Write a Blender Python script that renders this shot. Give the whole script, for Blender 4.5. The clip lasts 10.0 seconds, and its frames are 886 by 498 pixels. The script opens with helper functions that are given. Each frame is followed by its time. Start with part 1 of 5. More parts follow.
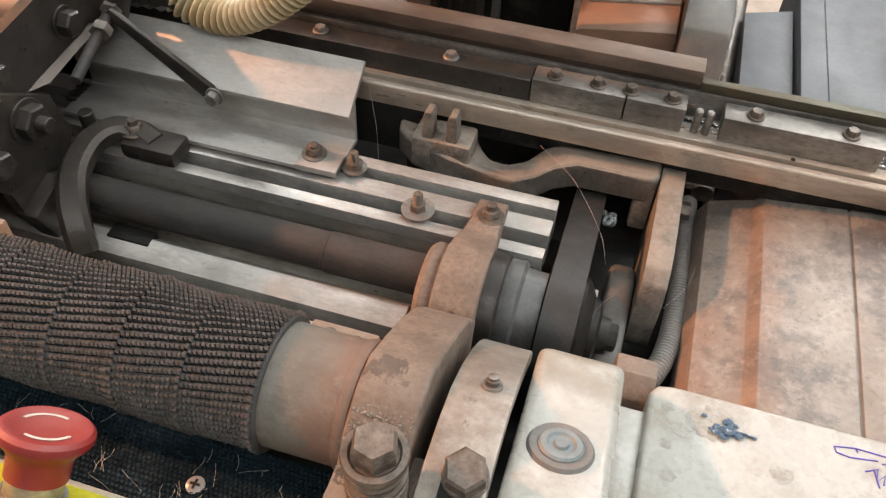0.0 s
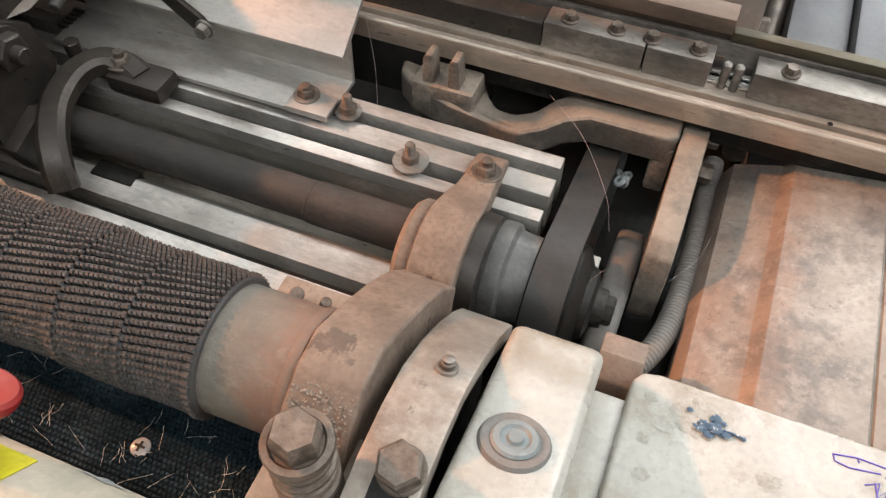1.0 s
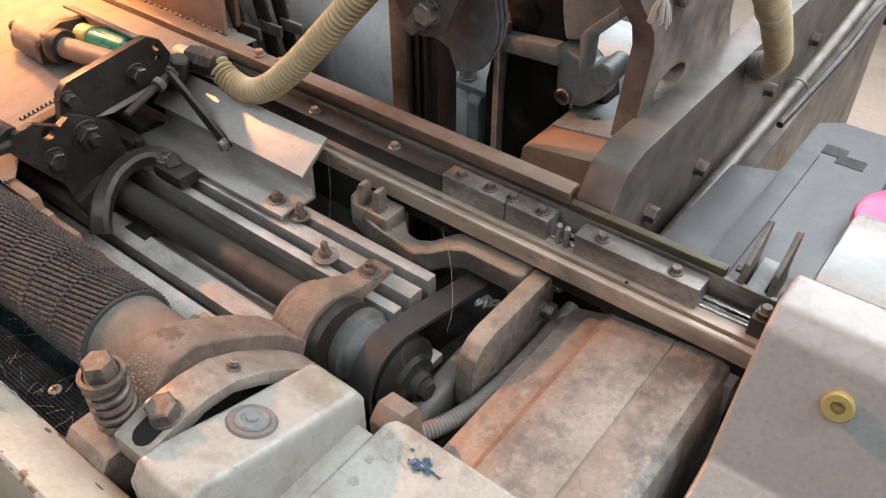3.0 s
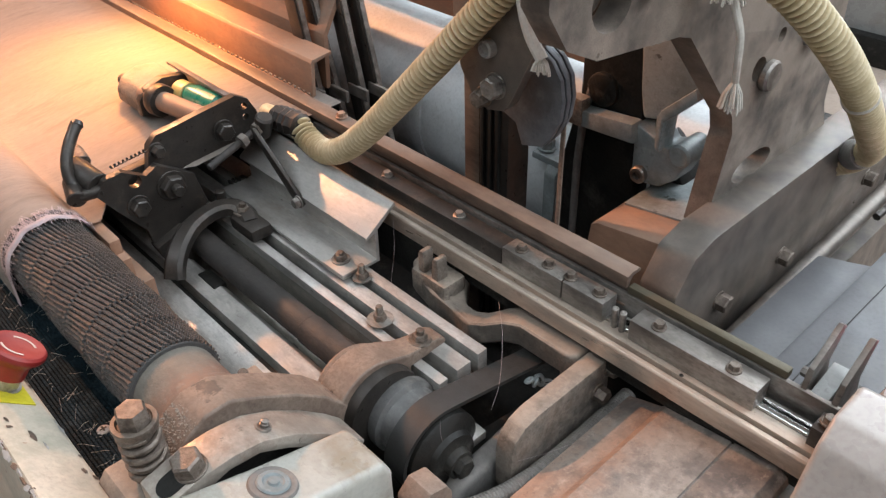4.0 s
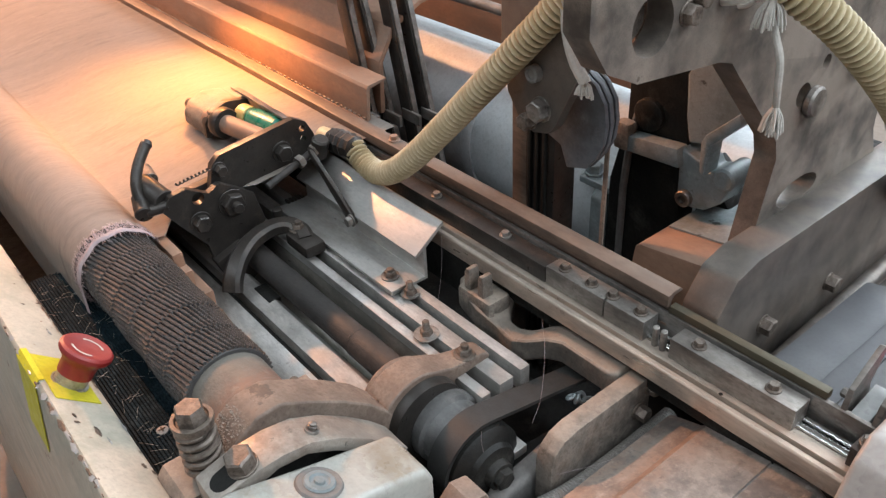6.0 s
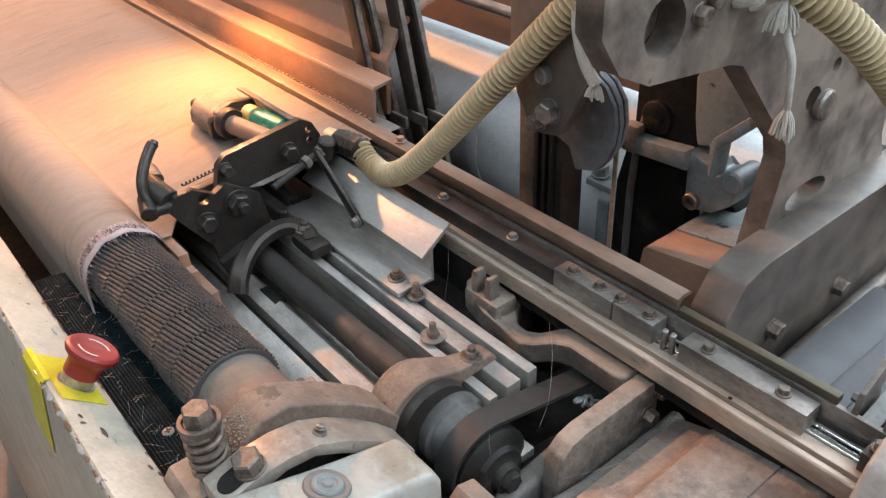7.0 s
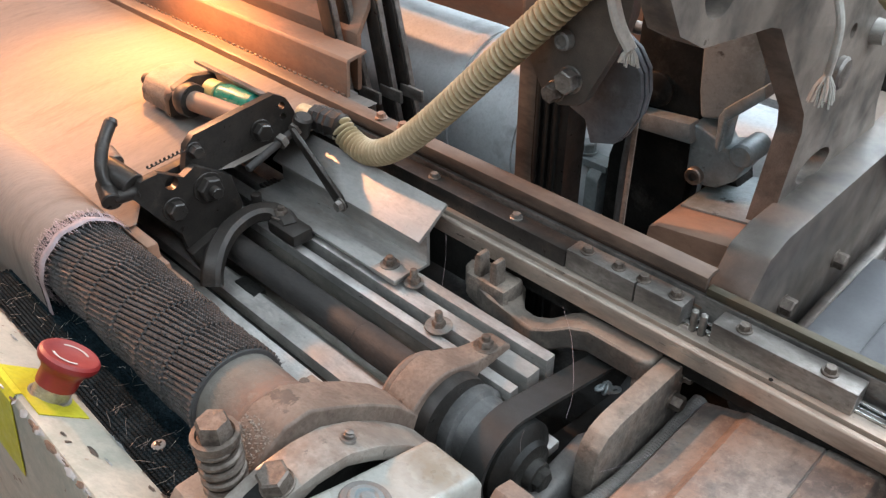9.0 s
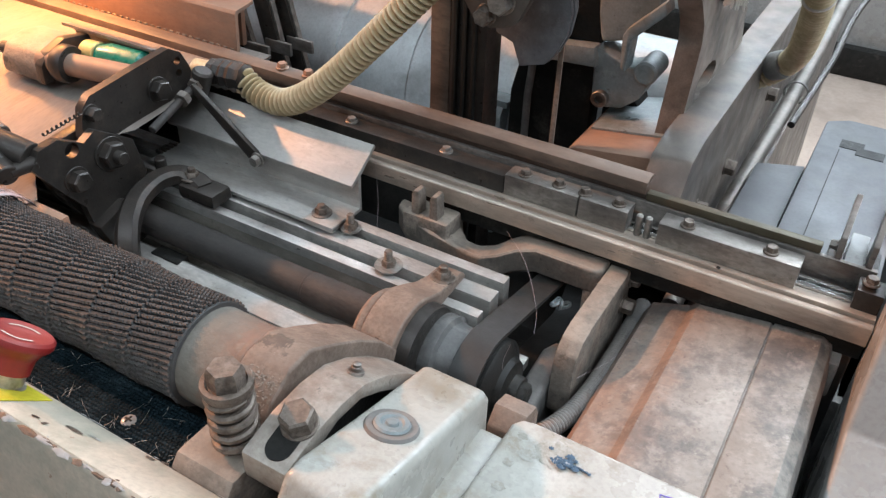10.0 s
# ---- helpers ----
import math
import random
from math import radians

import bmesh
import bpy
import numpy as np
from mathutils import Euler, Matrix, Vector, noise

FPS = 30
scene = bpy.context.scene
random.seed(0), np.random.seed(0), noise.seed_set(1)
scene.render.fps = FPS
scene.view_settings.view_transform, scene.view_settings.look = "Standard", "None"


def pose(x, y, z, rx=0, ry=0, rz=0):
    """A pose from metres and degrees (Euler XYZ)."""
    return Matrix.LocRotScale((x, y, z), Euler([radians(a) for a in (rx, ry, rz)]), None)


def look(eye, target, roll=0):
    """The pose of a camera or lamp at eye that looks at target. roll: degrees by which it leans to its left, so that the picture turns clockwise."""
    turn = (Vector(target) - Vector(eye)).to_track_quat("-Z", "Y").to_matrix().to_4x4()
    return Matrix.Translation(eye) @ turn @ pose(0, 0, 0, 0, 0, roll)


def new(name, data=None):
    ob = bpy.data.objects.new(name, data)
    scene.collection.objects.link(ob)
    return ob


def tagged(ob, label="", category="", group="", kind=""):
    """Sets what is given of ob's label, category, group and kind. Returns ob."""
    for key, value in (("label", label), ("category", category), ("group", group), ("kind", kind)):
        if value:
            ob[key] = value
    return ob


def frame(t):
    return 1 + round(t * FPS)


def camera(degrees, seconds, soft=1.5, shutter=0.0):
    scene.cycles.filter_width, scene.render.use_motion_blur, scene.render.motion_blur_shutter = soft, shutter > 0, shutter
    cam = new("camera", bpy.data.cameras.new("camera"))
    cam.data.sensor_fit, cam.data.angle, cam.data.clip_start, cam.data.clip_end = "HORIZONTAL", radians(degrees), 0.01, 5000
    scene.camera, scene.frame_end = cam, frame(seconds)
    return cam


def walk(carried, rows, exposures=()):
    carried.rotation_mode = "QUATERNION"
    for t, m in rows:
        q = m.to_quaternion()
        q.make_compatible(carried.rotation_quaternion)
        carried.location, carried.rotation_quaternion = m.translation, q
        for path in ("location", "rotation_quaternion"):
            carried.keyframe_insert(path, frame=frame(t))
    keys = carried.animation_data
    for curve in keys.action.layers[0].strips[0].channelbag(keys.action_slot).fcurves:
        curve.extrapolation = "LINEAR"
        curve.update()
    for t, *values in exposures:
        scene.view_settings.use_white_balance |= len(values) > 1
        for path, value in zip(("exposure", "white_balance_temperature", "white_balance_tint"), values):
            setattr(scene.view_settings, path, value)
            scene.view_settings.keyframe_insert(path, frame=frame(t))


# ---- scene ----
cam = camera(57.5, 10.0, soft=1.35)
METRES, EYE, TILT, LEAN, TURN = 0.62, 1.35, -47.26, -1.87, 16.82
ROWS = [
    (0.0, 0.0, 0.0, 0.0, 0.0, 0.0, -0.0),
    (0.5, 0.0424, 0.0542, 0.0118, 2.11, -3.72, -0.88),
    (1.0, 0.0667, 0.0579, 0.027, 4.47, -5.11, -2.67),
    (1.5, 0.0921, 0.057, 0.0315, 6.92, -3.91, -5.14),
    (2.0, 0.223, -0.0504, -0.0108, 9.44, 0.17, -8.16),
    (2.5, 0.3702, -0.1196, -0.0129, 12.58, 3.33, -11.04),
    (4.0, 0.4828, -0.099, 0.0305, 23.7, 7.13, -19.36),
    (4.5, 0.506, -0.1164, 0.0219, 25.79, 7.92, -20.07),
    (5.0, 0.5123, -0.1128, 0.0249, 26.91, 8.09, -20.29),
    (5.5, 0.5127, -0.1173, 0.0199, 27.44, 7.91, -20.64),
    (7.0, 0.501, -0.1217, 0.0122, 27.53, 8.04, -21.21),
    (7.5, 0.4907, -0.1181, 0.0106, 27.26, 8.12, -21.63),
    (8.0, 0.4892, -0.1205, -0.0007, 26.98, 8.09, -22.06),
    (8.5, 0.4755, -0.1107, -0.0107, 26.28, 7.94, -22.05),
    (9.0, 0.3654, -0.0965, -0.0181, 21.34, 9.06, -18.81),
    (9.5, 0.2693, -0.1209, -0.0578, 14.46, 10.8, -12.98),
    (10.0, 0.2371, -0.1131, -0.1078, 10.03, 10.6, -9.98),
]
walk(cam, [(t, pose(0, 0, EYE, TILT, LEAN, TURN) @ pose(METRES * x, METRES * y, METRES * z, 90 + pitch, roll, yaw)) for t, x, y, z, yaw, pitch, roll in ROWS],
     exposures=((0.0, 0.14, 6700, 9), (1.5, 0.24, 6600, 9), (2.5, 0.10, 6450, 9), (4.0, 0.08, 6150, 8), (5.5, 0.06, 6050, 7), (7.0, 0.06, 5900, 6), (8.4, 0.06, 5800, 5), (9.0, 0.08, 5800, 5), (9.5, 0.14, 5800, 5), (10.0, 0.16, 5800, 5)))

# ---- light: a closed weaving hall with rows of cool tubes and one warm lamp over the cloth ----
world = bpy.data.worlds.new("hall_air")
scene.world = world
world.use_nodes = True
world.node_tree.nodes["Background"].inputs[0].default_value = (0.9, 0.95, 1.0, 1)
world.node_tree.nodes["Background"].inputs[1].default_value = 0.015


def area_lamp(name, eye, target, w, h, power, colour):
    d = bpy.data.lights.new(name, "AREA")
    d.shape, d.size, d.size_y, d.energy, d.color = "RECTANGLE", w, h, power, colour
    ob = new(name, d)
    ob.matrix_world = look(eye, target)
    return ob


COOL = (0.93, 0.97, 1.0)
for y, power in ((-2.2, 36), (-0.9, 38), (1.3, 30), (2.5, 74), (3.7, 104), (5.2, 112)):
    area_lamp("hall_tube_row", (0.3, y, 3.4), (0.3 if y < 2 else 0.0, y if y < 2 else 0.6 + 0.5 * y, 0.0), 5.0, 0.16, power, COOL)
area_lamp("hall_tube_row", (2.3, 0.6, 3.2), (0.3, 0.5, 0.9), 0.2, 3.0, 52, COOL)
for name, eye, aim, watts, tone, size in (("cloth_lamp_light", (-0.62, 0.43, 1.25), (-0.61, 0.37, 1.04), 13, (1.0, 0.36, 0.08), 0.02),
                                         ("loom_lamp_light", (-1.95, 0.27, 2.06), (-0.20, 0.34, 1.0), 215, (1.0, 0.43, 0.20), 0.03)):
    lamp = bpy.data.lights.new(name, "SPOT")
    lamp.energy, lamp.color, lamp.spot_size, lamp.spot_blend, lamp.shadow_soft_size = watts, tone, radians(110), 0.8, size
    new(name, lamp).matrix_world = look(eye, aim)

# ---- materials ----


def mat(name, a, b, rough=0.6, metal=0.0, scale=30.0, bump=0.15, fine=400.0, c=None, c_amount=0.45, c_scale=9.0,
        dust=None, dust_amount=0.0, rough_var=0.15, stretch=(1, 1, 1), edge=None, fleck=None, fleck_at=0.68, fleck_scale=60.0, island=0.0, wear=0.0, bands=(), shine=0.5):
    """Two scales of noise between colours a and b, patches of c, flecks, dust on upward faces; wear: blotches, pits and scuffs;
    bands: (axis, place, half width, colour, amount), ragged stripes of another colour."""
    m = bpy.data.materials.new(name)
    m.use_nodes = True
    nt = m.node_tree
    bs = nt.nodes["Principled BSDF"]

    def node(kind, **kw):
        n = nt.nodes.new(kind)
        for k, v in kw.items():
            n.inputs[k].default_value = v
        return n

    geo = nt.nodes.new("ShaderNodeNewGeometry")
    mp = node("ShaderNodeMapping", Scale=stretch)
    nt.links.new(geo.outputs["Position"], mp.inputs["Vector"])

    def noise_at(sc, detail=4.0, rough_=0.6, plain=False):
        n = node("ShaderNodeTexNoise", Scale=sc, Detail=detail, Roughness=rough_)
        nt.links.new(geo.outputs["Position"] if plain else mp.outputs[0], n.inputs["Vector"])
        return n.outputs["Fac"]

    def ramp(src, lo, hi):
        r = node("ShaderNodeMapRange", **{"From Min": lo, "From Max": hi})
        nt.links.new(src, r.inputs["Value"])
        return r.outputs["Result"]

    def mix(fac, x, y):
        n = nt.nodes.new("ShaderNodeMix")
        n.data_type = "RGBA"
        if isinstance(fac, float):
            n.inputs["Factor"].default_value = fac
        else:
            nt.links.new(fac, n.inputs["Factor"])
        for sock, v in ((n.inputs["A"], x), (n.inputs["B"], y)):
            if isinstance(v, tuple):
                sock.default_value = (*v, 1)
            else:
                nt.links.new(v, sock)
        return n.outputs["Result"]

    def times(x, k):
        n = nt.nodes.new("ShaderNodeMath")
        n.operation = "MULTIPLY"
        nt.links.new(x, n.inputs[0])
        if isinstance(k, float):
            n.inputs[1].default_value = k
        else:
            nt.links.new(k, n.inputs[1])
        return n.outputs[0]

    big, small = noise_at(scale), noise_at(fine, 3.0)
    col = mix(ramp(big, 0.3, 0.7), a, b)
    if c:
        lo = 0.62 - 0.3 * c_amount
        col = mix(ramp(noise_at(c_scale, 6.0, 0.7), lo, lo + 0.14), col, c)
    if fleck:
        col = mix(ramp(noise_at(fleck_scale, 5.0, 0.7), fleck_at, fleck_at + 0.03), col, fleck)
    if edge:
        col = mix(times(ramp(geo.outputs["Pointiness"], 0.515, 0.60), ramp(noise_at(scale * 1.7), 0.35, 0.6)), col, edge)
    for axis, place, half, tone, amount in bands:
        sep = nt.nodes.new("ShaderNodeSeparateXYZ")
        nt.links.new(geo.outputs["Position"], sep.inputs[0])
        ragged = node("ShaderNodeMath")
        ragged.operation = "MULTIPLY_ADD"
        nt.links.new(noise_at(55.0, 6.0, 0.7), ragged.inputs[0])
        ragged.inputs[1].default_value = 2.4 * half
        nt.links.new(sep.outputs[axis], ragged.inputs[2])
        away = node("ShaderNodeMath")
        away.operation = "SUBTRACT"
        nt.links.new(ragged.outputs[0], away.inputs[0])
        away.inputs[1].default_value = place + 1.2 * half
        size = node("ShaderNodeMath")
        size.operation = "ABSOLUTE"
        nt.links.new(away.outputs[0], size.inputs[0])
        col = mix(times(ramp(size.outputs[0], 1.2 * half, 0.25 * half), float(amount)), col, tone)
    if wear:
        col = mix(times(ramp(noise_at(26.0, 9.0, 0.72, True), 0.47, 0.60), 0.50 * wear), col, tuple(0.52 * v for v in b))
        col = mix(times(ramp(noise_at(85.0, 8.0, 0.75), 0.53, 0.66), 0.50 * wear), col, tuple(min(0.9, 1.4 * v + 0.03) for v in a))
        col = mix(times(ramp(noise_at(120.0, 8.0, 0.8, True), 0.57, 0.66), 0.60 * wear), col, tuple(0.30 * v for v in b))
    bs.inputs["Specular IOR Level"].default_value = shine
    grain = tuple(0.66 * v for v in a)
    col = mix(times(ramp(small, 0.45, 0.75), 0.55), col, grain)
    if island:
        g2 = node("ShaderNodeHueSaturation", Hue=0.5, Saturation=1.0)
        r = node("ShaderNodeMapRange", **{"To Min": 1 - island, "To Max": 1 + island})
        nt.links.new(geo.outputs["Random Per Island"], r.inputs["Value"])
        nt.links.new(r.outputs["Result"], g2.inputs["Value"])
        nt.links.new(col, g2.inputs["Color"])
        col = g2.outputs["Color"]
    rr = node("ShaderNodeMapRange", **{"From Min": 0.25, "From Max": 0.75, "To Min": max(0.03, rough - rough_var), "To Max": min(1, rough + rough_var)})
    nt.links.new(noise_at(scale * 2.3), rr.inputs["Value"])
    rough_out = rr.outputs["Result"]
    if dust:
        sep = nt.nodes.new("ShaderNodeSeparateXYZ")
        nt.links.new(geo.outputs["Normal"], sep.inputs[0])
        fac = times(times(ramp(sep.outputs["Z"], 0.1, 0.9), ramp(noise_at(22.0, 6.0, 0.65), 0.28, 0.7)), float(dust_amount))
        col = mix(fac, col, dust)
        n = nt.nodes.new("ShaderNodeMix")
        nt.links.new(fac, n.inputs["Factor"])
        nt.links.new(rough_out, n.inputs["A"])
        n.inputs["B"].default_value = 0.8
        rough_out = n.outputs["Result"]
        if metal:
            n2 = nt.nodes.new("ShaderNodeMix")
            nt.links.new(fac, n2.inputs["Factor"])
            n2.inputs["A"].default_value, n2.inputs["B"].default_value = metal, 0.0
            nt.links.new(n2.outputs["Result"], bs.inputs["Metallic"])
    elif metal:
        bs.inputs["Metallic"].default_value = metal
    nt.links.new(col, bs.inputs["Base Color"])
    nt.links.new(rough_out, bs.inputs["Roughness"])
    if bump:
        b2 = node("ShaderNodeBump", Strength=bump, Distance=0.0008)
        n = nt.nodes.new("ShaderNodeMath")
        nt.links.new(times(big, 1.5), n.inputs[0])
        nt.links.new(small, n.inputs[1])
        nt.links.new(n.outputs[0], b2.inputs["Height"])
        nt.links.new(b2.outputs[0], bs.inputs["Normal"])
    return m


LINT = (0.25, 0.212, 0.178)
STEEL = mat("bare_steel", (0.588, 0.568, 0.534), (0.448, 0.428, 0.394), 0.40, 0.72, 28, 0.18, 500, c=(0.186, 0.156, 0.128), c_amount=0.38, c_scale=16, dust=LINT, dust_amount=0.25, stretch=(0.3, 1, 1), fleck=(0.094, 0.081, 0.070), fleck_at=0.66, fleck_scale=60, edge=(0.739, 0.719, 0.692), wear=0.8)
SHEET = mat("pale_sheet_steel", (0.56, 0.54, 0.51), (0.46, 0.44, 0.41), 0.5, 0.55, 20, 0.1, 500, c=(0.33, 0.28, 0.23), c_amount=0.3, c_scale=12, stretch=(0.3, 1, 1), fleck=(0.16, 0.13, 0.11), fleck_at=0.68, fleck_scale=50, wear=0.5)
STEEL_DARK = mat("dirty_steel", (0.212, 0.195, 0.178), (0.125, 0.112, 0.102), 0.42, 0.7, 34, 0.25, 500, c=(0.136, 0.101, 0.082), c_amount=0.42, c_scale=18, dust=LINT, dust_amount=0.4, stretch=(0.4, 1, 1), fleck=(0.038, 0.034, 0.031), fleck_at=0.64, fleck_scale=50, edge=(0.486, 0.459, 0.425), wear=0.8)
SHINY = mat("polished_steel", (0.66, 0.66, 0.65), (0.55, 0.55, 0.54), 0.2, 1.0, 60, 0.05, 600, stretch=(0.2, 1, 1))
IRON = mat("dusty_cast_iron", (0.0968, 0.0837, 0.0715), (0.1639, 0.1411, 0.1204), 0.68, 0.25, 45, 0.6, 350, c=(0.1947, 0.1441, 0.1120), c_amount=0.35, c_scale=16, dust=(0.3639, 0.3074, 0.2521), dust_amount=0.8, fleck=(0.0362, 0.0302, 0.0254), fleck_at=0.62, fleck_scale=30, edge=(0.4267, 0.3629, 0.3002), wear=0.8)
ARM = mat("pale_worn_casting", (0.3796, 0.3370, 0.2909), (0.2777, 0.2430, 0.2102), 0.45, 0.35, 40, 0.45, 350, c=(0.1872, 0.1340, 0.1056), c_amount=0.42, c_scale=18, fleck=(0.0530, 0.0450, 0.0394), fleck_at=0.65, fleck_scale=45, edge=(0.4992, 0.4490, 0.3955), wear=0.6)
RAILM = mat("brown_dusted_rail_steel", (0.5724, 0.4809, 0.3960), (0.4202, 0.3489, 0.2858), 0.36, 0.55, 30, 0.15, 400, c=(0.2097, 0.1567, 0.1228), c_amount=0.35, c_scale=14, dust=LINT, dust_amount=0.35, stretch=(0.2, 1, 1), fleck=(0.1117, 0.0897, 0.0699), fleck_at=0.68, fleck_scale=45, edge=(0.7628, 0.6614, 0.5528), wear=0.6)
RUST = mat("rusty_cast_iron", (0.1556, 0.1076, 0.0832), (0.2164, 0.1603, 0.1251), 0.7, 0.2, 40, 0.55, 350, c=(0.2853, 0.2203, 0.1721), c_amount=0.55, c_scale=18, dust=LINT, dust_amount=0.4, fleck=(0.0627, 0.0454, 0.0360), fleck_at=0.63, fleck_scale=28, edge=(0.3371, 0.2608, 0.2067), wear=0.7)
BOLT = mat("rusty_bolt_steel", (0.0995, 0.0769, 0.0616), (0.1426, 0.1135, 0.0917), 0.48, 0.55, 90, 0.5, 600, c=(0.0468, 0.0381, 0.0315), c_amount=0.4, c_scale=60, dust=(0.2009, 0.1638, 0.1329), dust_amount=0.35, edge=(0.2580, 0.2177, 0.1843), wear=0.5)
BLACK = mat("black_oxide_steel", (0.026, 0.023, 0.021), (0.05, 0.043, 0.037), 0.38, 0.3, 60, 0.2, 500, c=(0.085, 0.065, 0.052), c_amount=0.22, c_scale=30, dust=(0.16, 0.13, 0.11), dust_amount=0.2)
# Black grime, also used as painted shade for open slots, pits and gaps.
DARK = mat("black_grime_and_shade", (0.0084, 0.0084, 0.0080), (0.0211, 0.0200, 0.0176), 0.5, 0.0, 40, 0.5, 350, c=(0.0528, 0.0480, 0.0420), c_amount=0.2, c_scale=24, shine=0.25)
RUBBER = mat("grip_rubber", (0.0484, 0.0471, 0.0465), (0.0713, 0.0688, 0.0670), 0.62, 0.0, 40, 0.2, 700, c=(0.0930, 0.0911, 0.0893), c_amount=0.3, c_scale=14, island=0.25, dust=(0.1116, 0.1054, 0.0992), dust_amount=0.25, shine=0.35)
# Darker copy of the rubber: shade between knobs and ribs put into the colour.
RUBBER_BASE = mat("shaded_grip_rubber", (0.0122, 0.0136, 0.0141), (0.0204, 0.0216, 0.0220), 0.85, 0.0, 60, 0.2, shine=0.1)
MAT_RUBBER = mat("black_mat_rubber", (0.009, 0.017, 0.022), (0.014, 0.025, 0.032), 0.75, 0.0, 60, 0.2, 700, c=(0.030, 0.046, 0.055), c_amount=0.3, c_scale=25, island=0.3, shine=0.08)
BELT = mat("drive_belt_rubber", (0.0172, 0.0173, 0.0167), (0.0297, 0.0292, 0.0278), 0.5, 0.0, 40, 0.2, 500, dust=(0.0792, 0.0750, 0.0676), dust_amount=0.15, wear=0.3)
HUBM = mat("dusty_grey_hub", (0.17, 0.168, 0.165), (0.12, 0.118, 0.115), 0.5, 0.35, 50, 0.3, 400, c=(0.25, 0.235, 0.22), c_amount=0.4, c_scale=20, fleck=(0.05, 0.045, 0.04), fleck_at=0.62, fleck_scale=40, wear=0.6)
CREAM = mat("worn_cream_paint", (0.55, 0.48, 0.385), (0.47, 0.42, 0.34), 0.42, 0.0, 18, 0.15, 300, c=(0.36, 0.34, 0.27), c_amount=0.4, c_scale=14, fleck=(0.20, 0.105, 0.065), fleck_at=0.655, fleck_scale=34, wear=0.3)
WHITE = mat("grubby_white_paint", (0.4161, 0.4047, 0.3671), (0.3648, 0.3511, 0.3169), 0.3, 0.0, 22, 0.1, 300, c=(0.2565, 0.2234, 0.1733), c_amount=0.40, c_scale=20, fleck=(0.0969, 0.0752, 0.0570), fleck_at=0.695, fleck_scale=75, wear=0.18)
HOUSING = mat("grey_white_enamel", (0.3440, 0.3440, 0.3354), (0.3096, 0.3096, 0.3010), 0.28, 0.0, 10, 0.04, 250, c=(0.2924, 0.2795, 0.2580), c_amount=0.25, c_scale=8, fleck=(0.0688, 0.0602, 0.0516), fleck_at=0.755, fleck_scale=55)
COVER = mat("stained_sheet_cover", (0.3036, 0.2651, 0.2287), (0.2246, 0.2004, 0.1761), 0.5, 0.15, 18, 0.3, 280, c=(0.1100, 0.1111, 0.1188), c_amount=0.50, c_scale=26, fleck=(0.3643, 0.3340, 0.2935), fleck_at=0.62, fleck_scale=34, edge=(0.4048, 0.3694, 0.3340), wear=0.9,
            bands=(("X", 0.070, 0.015, (0.2834, 0.1771, 0.1265), 0.6), ("X", 0.103, 0.014, (0.2935, 0.1872, 0.1366), 0.6), ("Y", 0.446, 0.007, (0.2631, 0.1214, 0.0708), 0.7)))
CORE = mat("bare_roller_iron", (0.205, 0.190, 0.160), (0.150, 0.140, 0.122), 0.66, 0.1, 40, 0.5, 350, c=(0.20, 0.135, 0.10), c_amount=0.35, c_scale=22, dust=LINT, dust_amount=0.3, fleck=(0.05, 0.04, 0.034), fleck_at=0.66, fleck_scale=40, wear=0.7, bands=(("X", -0.090, 0.016, (0.200, 0.115, 0.082), 0.85),))
OILED = mat("oil_stained_trough_steel", (0.300, 0.275, 0.240), (0.200, 0.182, 0.158), 0.36, 0.55, 26, 0.2, 400, c=(0.110, 0.090, 0.072), c_amount=0.42, c_scale=16, stretch=(0.35, 1, 1), wear=0.7)
CAKED = mat("caked_lint_dust", (0.30, 0.255, 0.210), (0.22, 0.185, 0.152), 0.95, 0.0, 90, 0.8, 500, c=(0.14, 0.115, 0.095), c_amount=0.3, c_scale=60, shine=0.1)
DIRT = mat("brown_dirt_film", (0.250, 0.232, 0.192), (0.300, 0.282, 0.240), 0.5, 0.0, 120, 0.2, 500, c=(0.350, 0.338, 0.304), c_amount=0.7, c_scale=130)
GREY = mat("dull_grey_paint", (0.24, 0.235, 0.225), (0.17, 0.163, 0.153), 0.45, 0.15, 18, 0.2, 300, c=(0.12, 0.105, 0.09), c_amount=0.42, c_scale=14, dust=(0.36, 0.335, 0.31), dust_amount=0.4, fleck=(0.06, 0.052, 0.045), fleck_at=0.65, fleck_scale=36, edge=(0.40, 0.39, 0.37), wear=0.7)
FRAME = mat("brown_grey_frame_paint", (0.0930, 0.0806, 0.0698), (0.0693, 0.0601, 0.0524), 0.42, 0.15, 14, 0.18, 1100, c=(0.1220, 0.0836, 0.0617), c_amount=0.14, c_scale=11, dust=(0.2678, 0.2433, 0.2109), dust_amount=0.08, fleck=(0.0551, 0.0418, 0.0327), fleck_at=0.66, fleck_scale=26, edge=(0.2835, 0.2357, 0.1964), wear=0.2)
TARNISH = mat("tarnished_brass", (0.105, 0.088, 0.055), (0.075, 0.064, 0.045), 0.5, 0.4, 50, 0.2, 400, stretch=(0.3, 1, 1))
# Dull brown; its paler orange edges have the warm lamp light painted in.
LEDGE = mat("brown_lamp_lit_ledge", (0.100, 0.066, 0.048), (0.070, 0.050, 0.040), 0.5, 0.15, 22, 0.1, 300, c=(0.040, 0.034, 0.030), c_amount=0.45, c_scale=14, dust=LINT, dust_amount=0.6, stretch=(0.3, 1, 1), edge=(0.2808, 0.1950, 0.1404), wear=0.6)
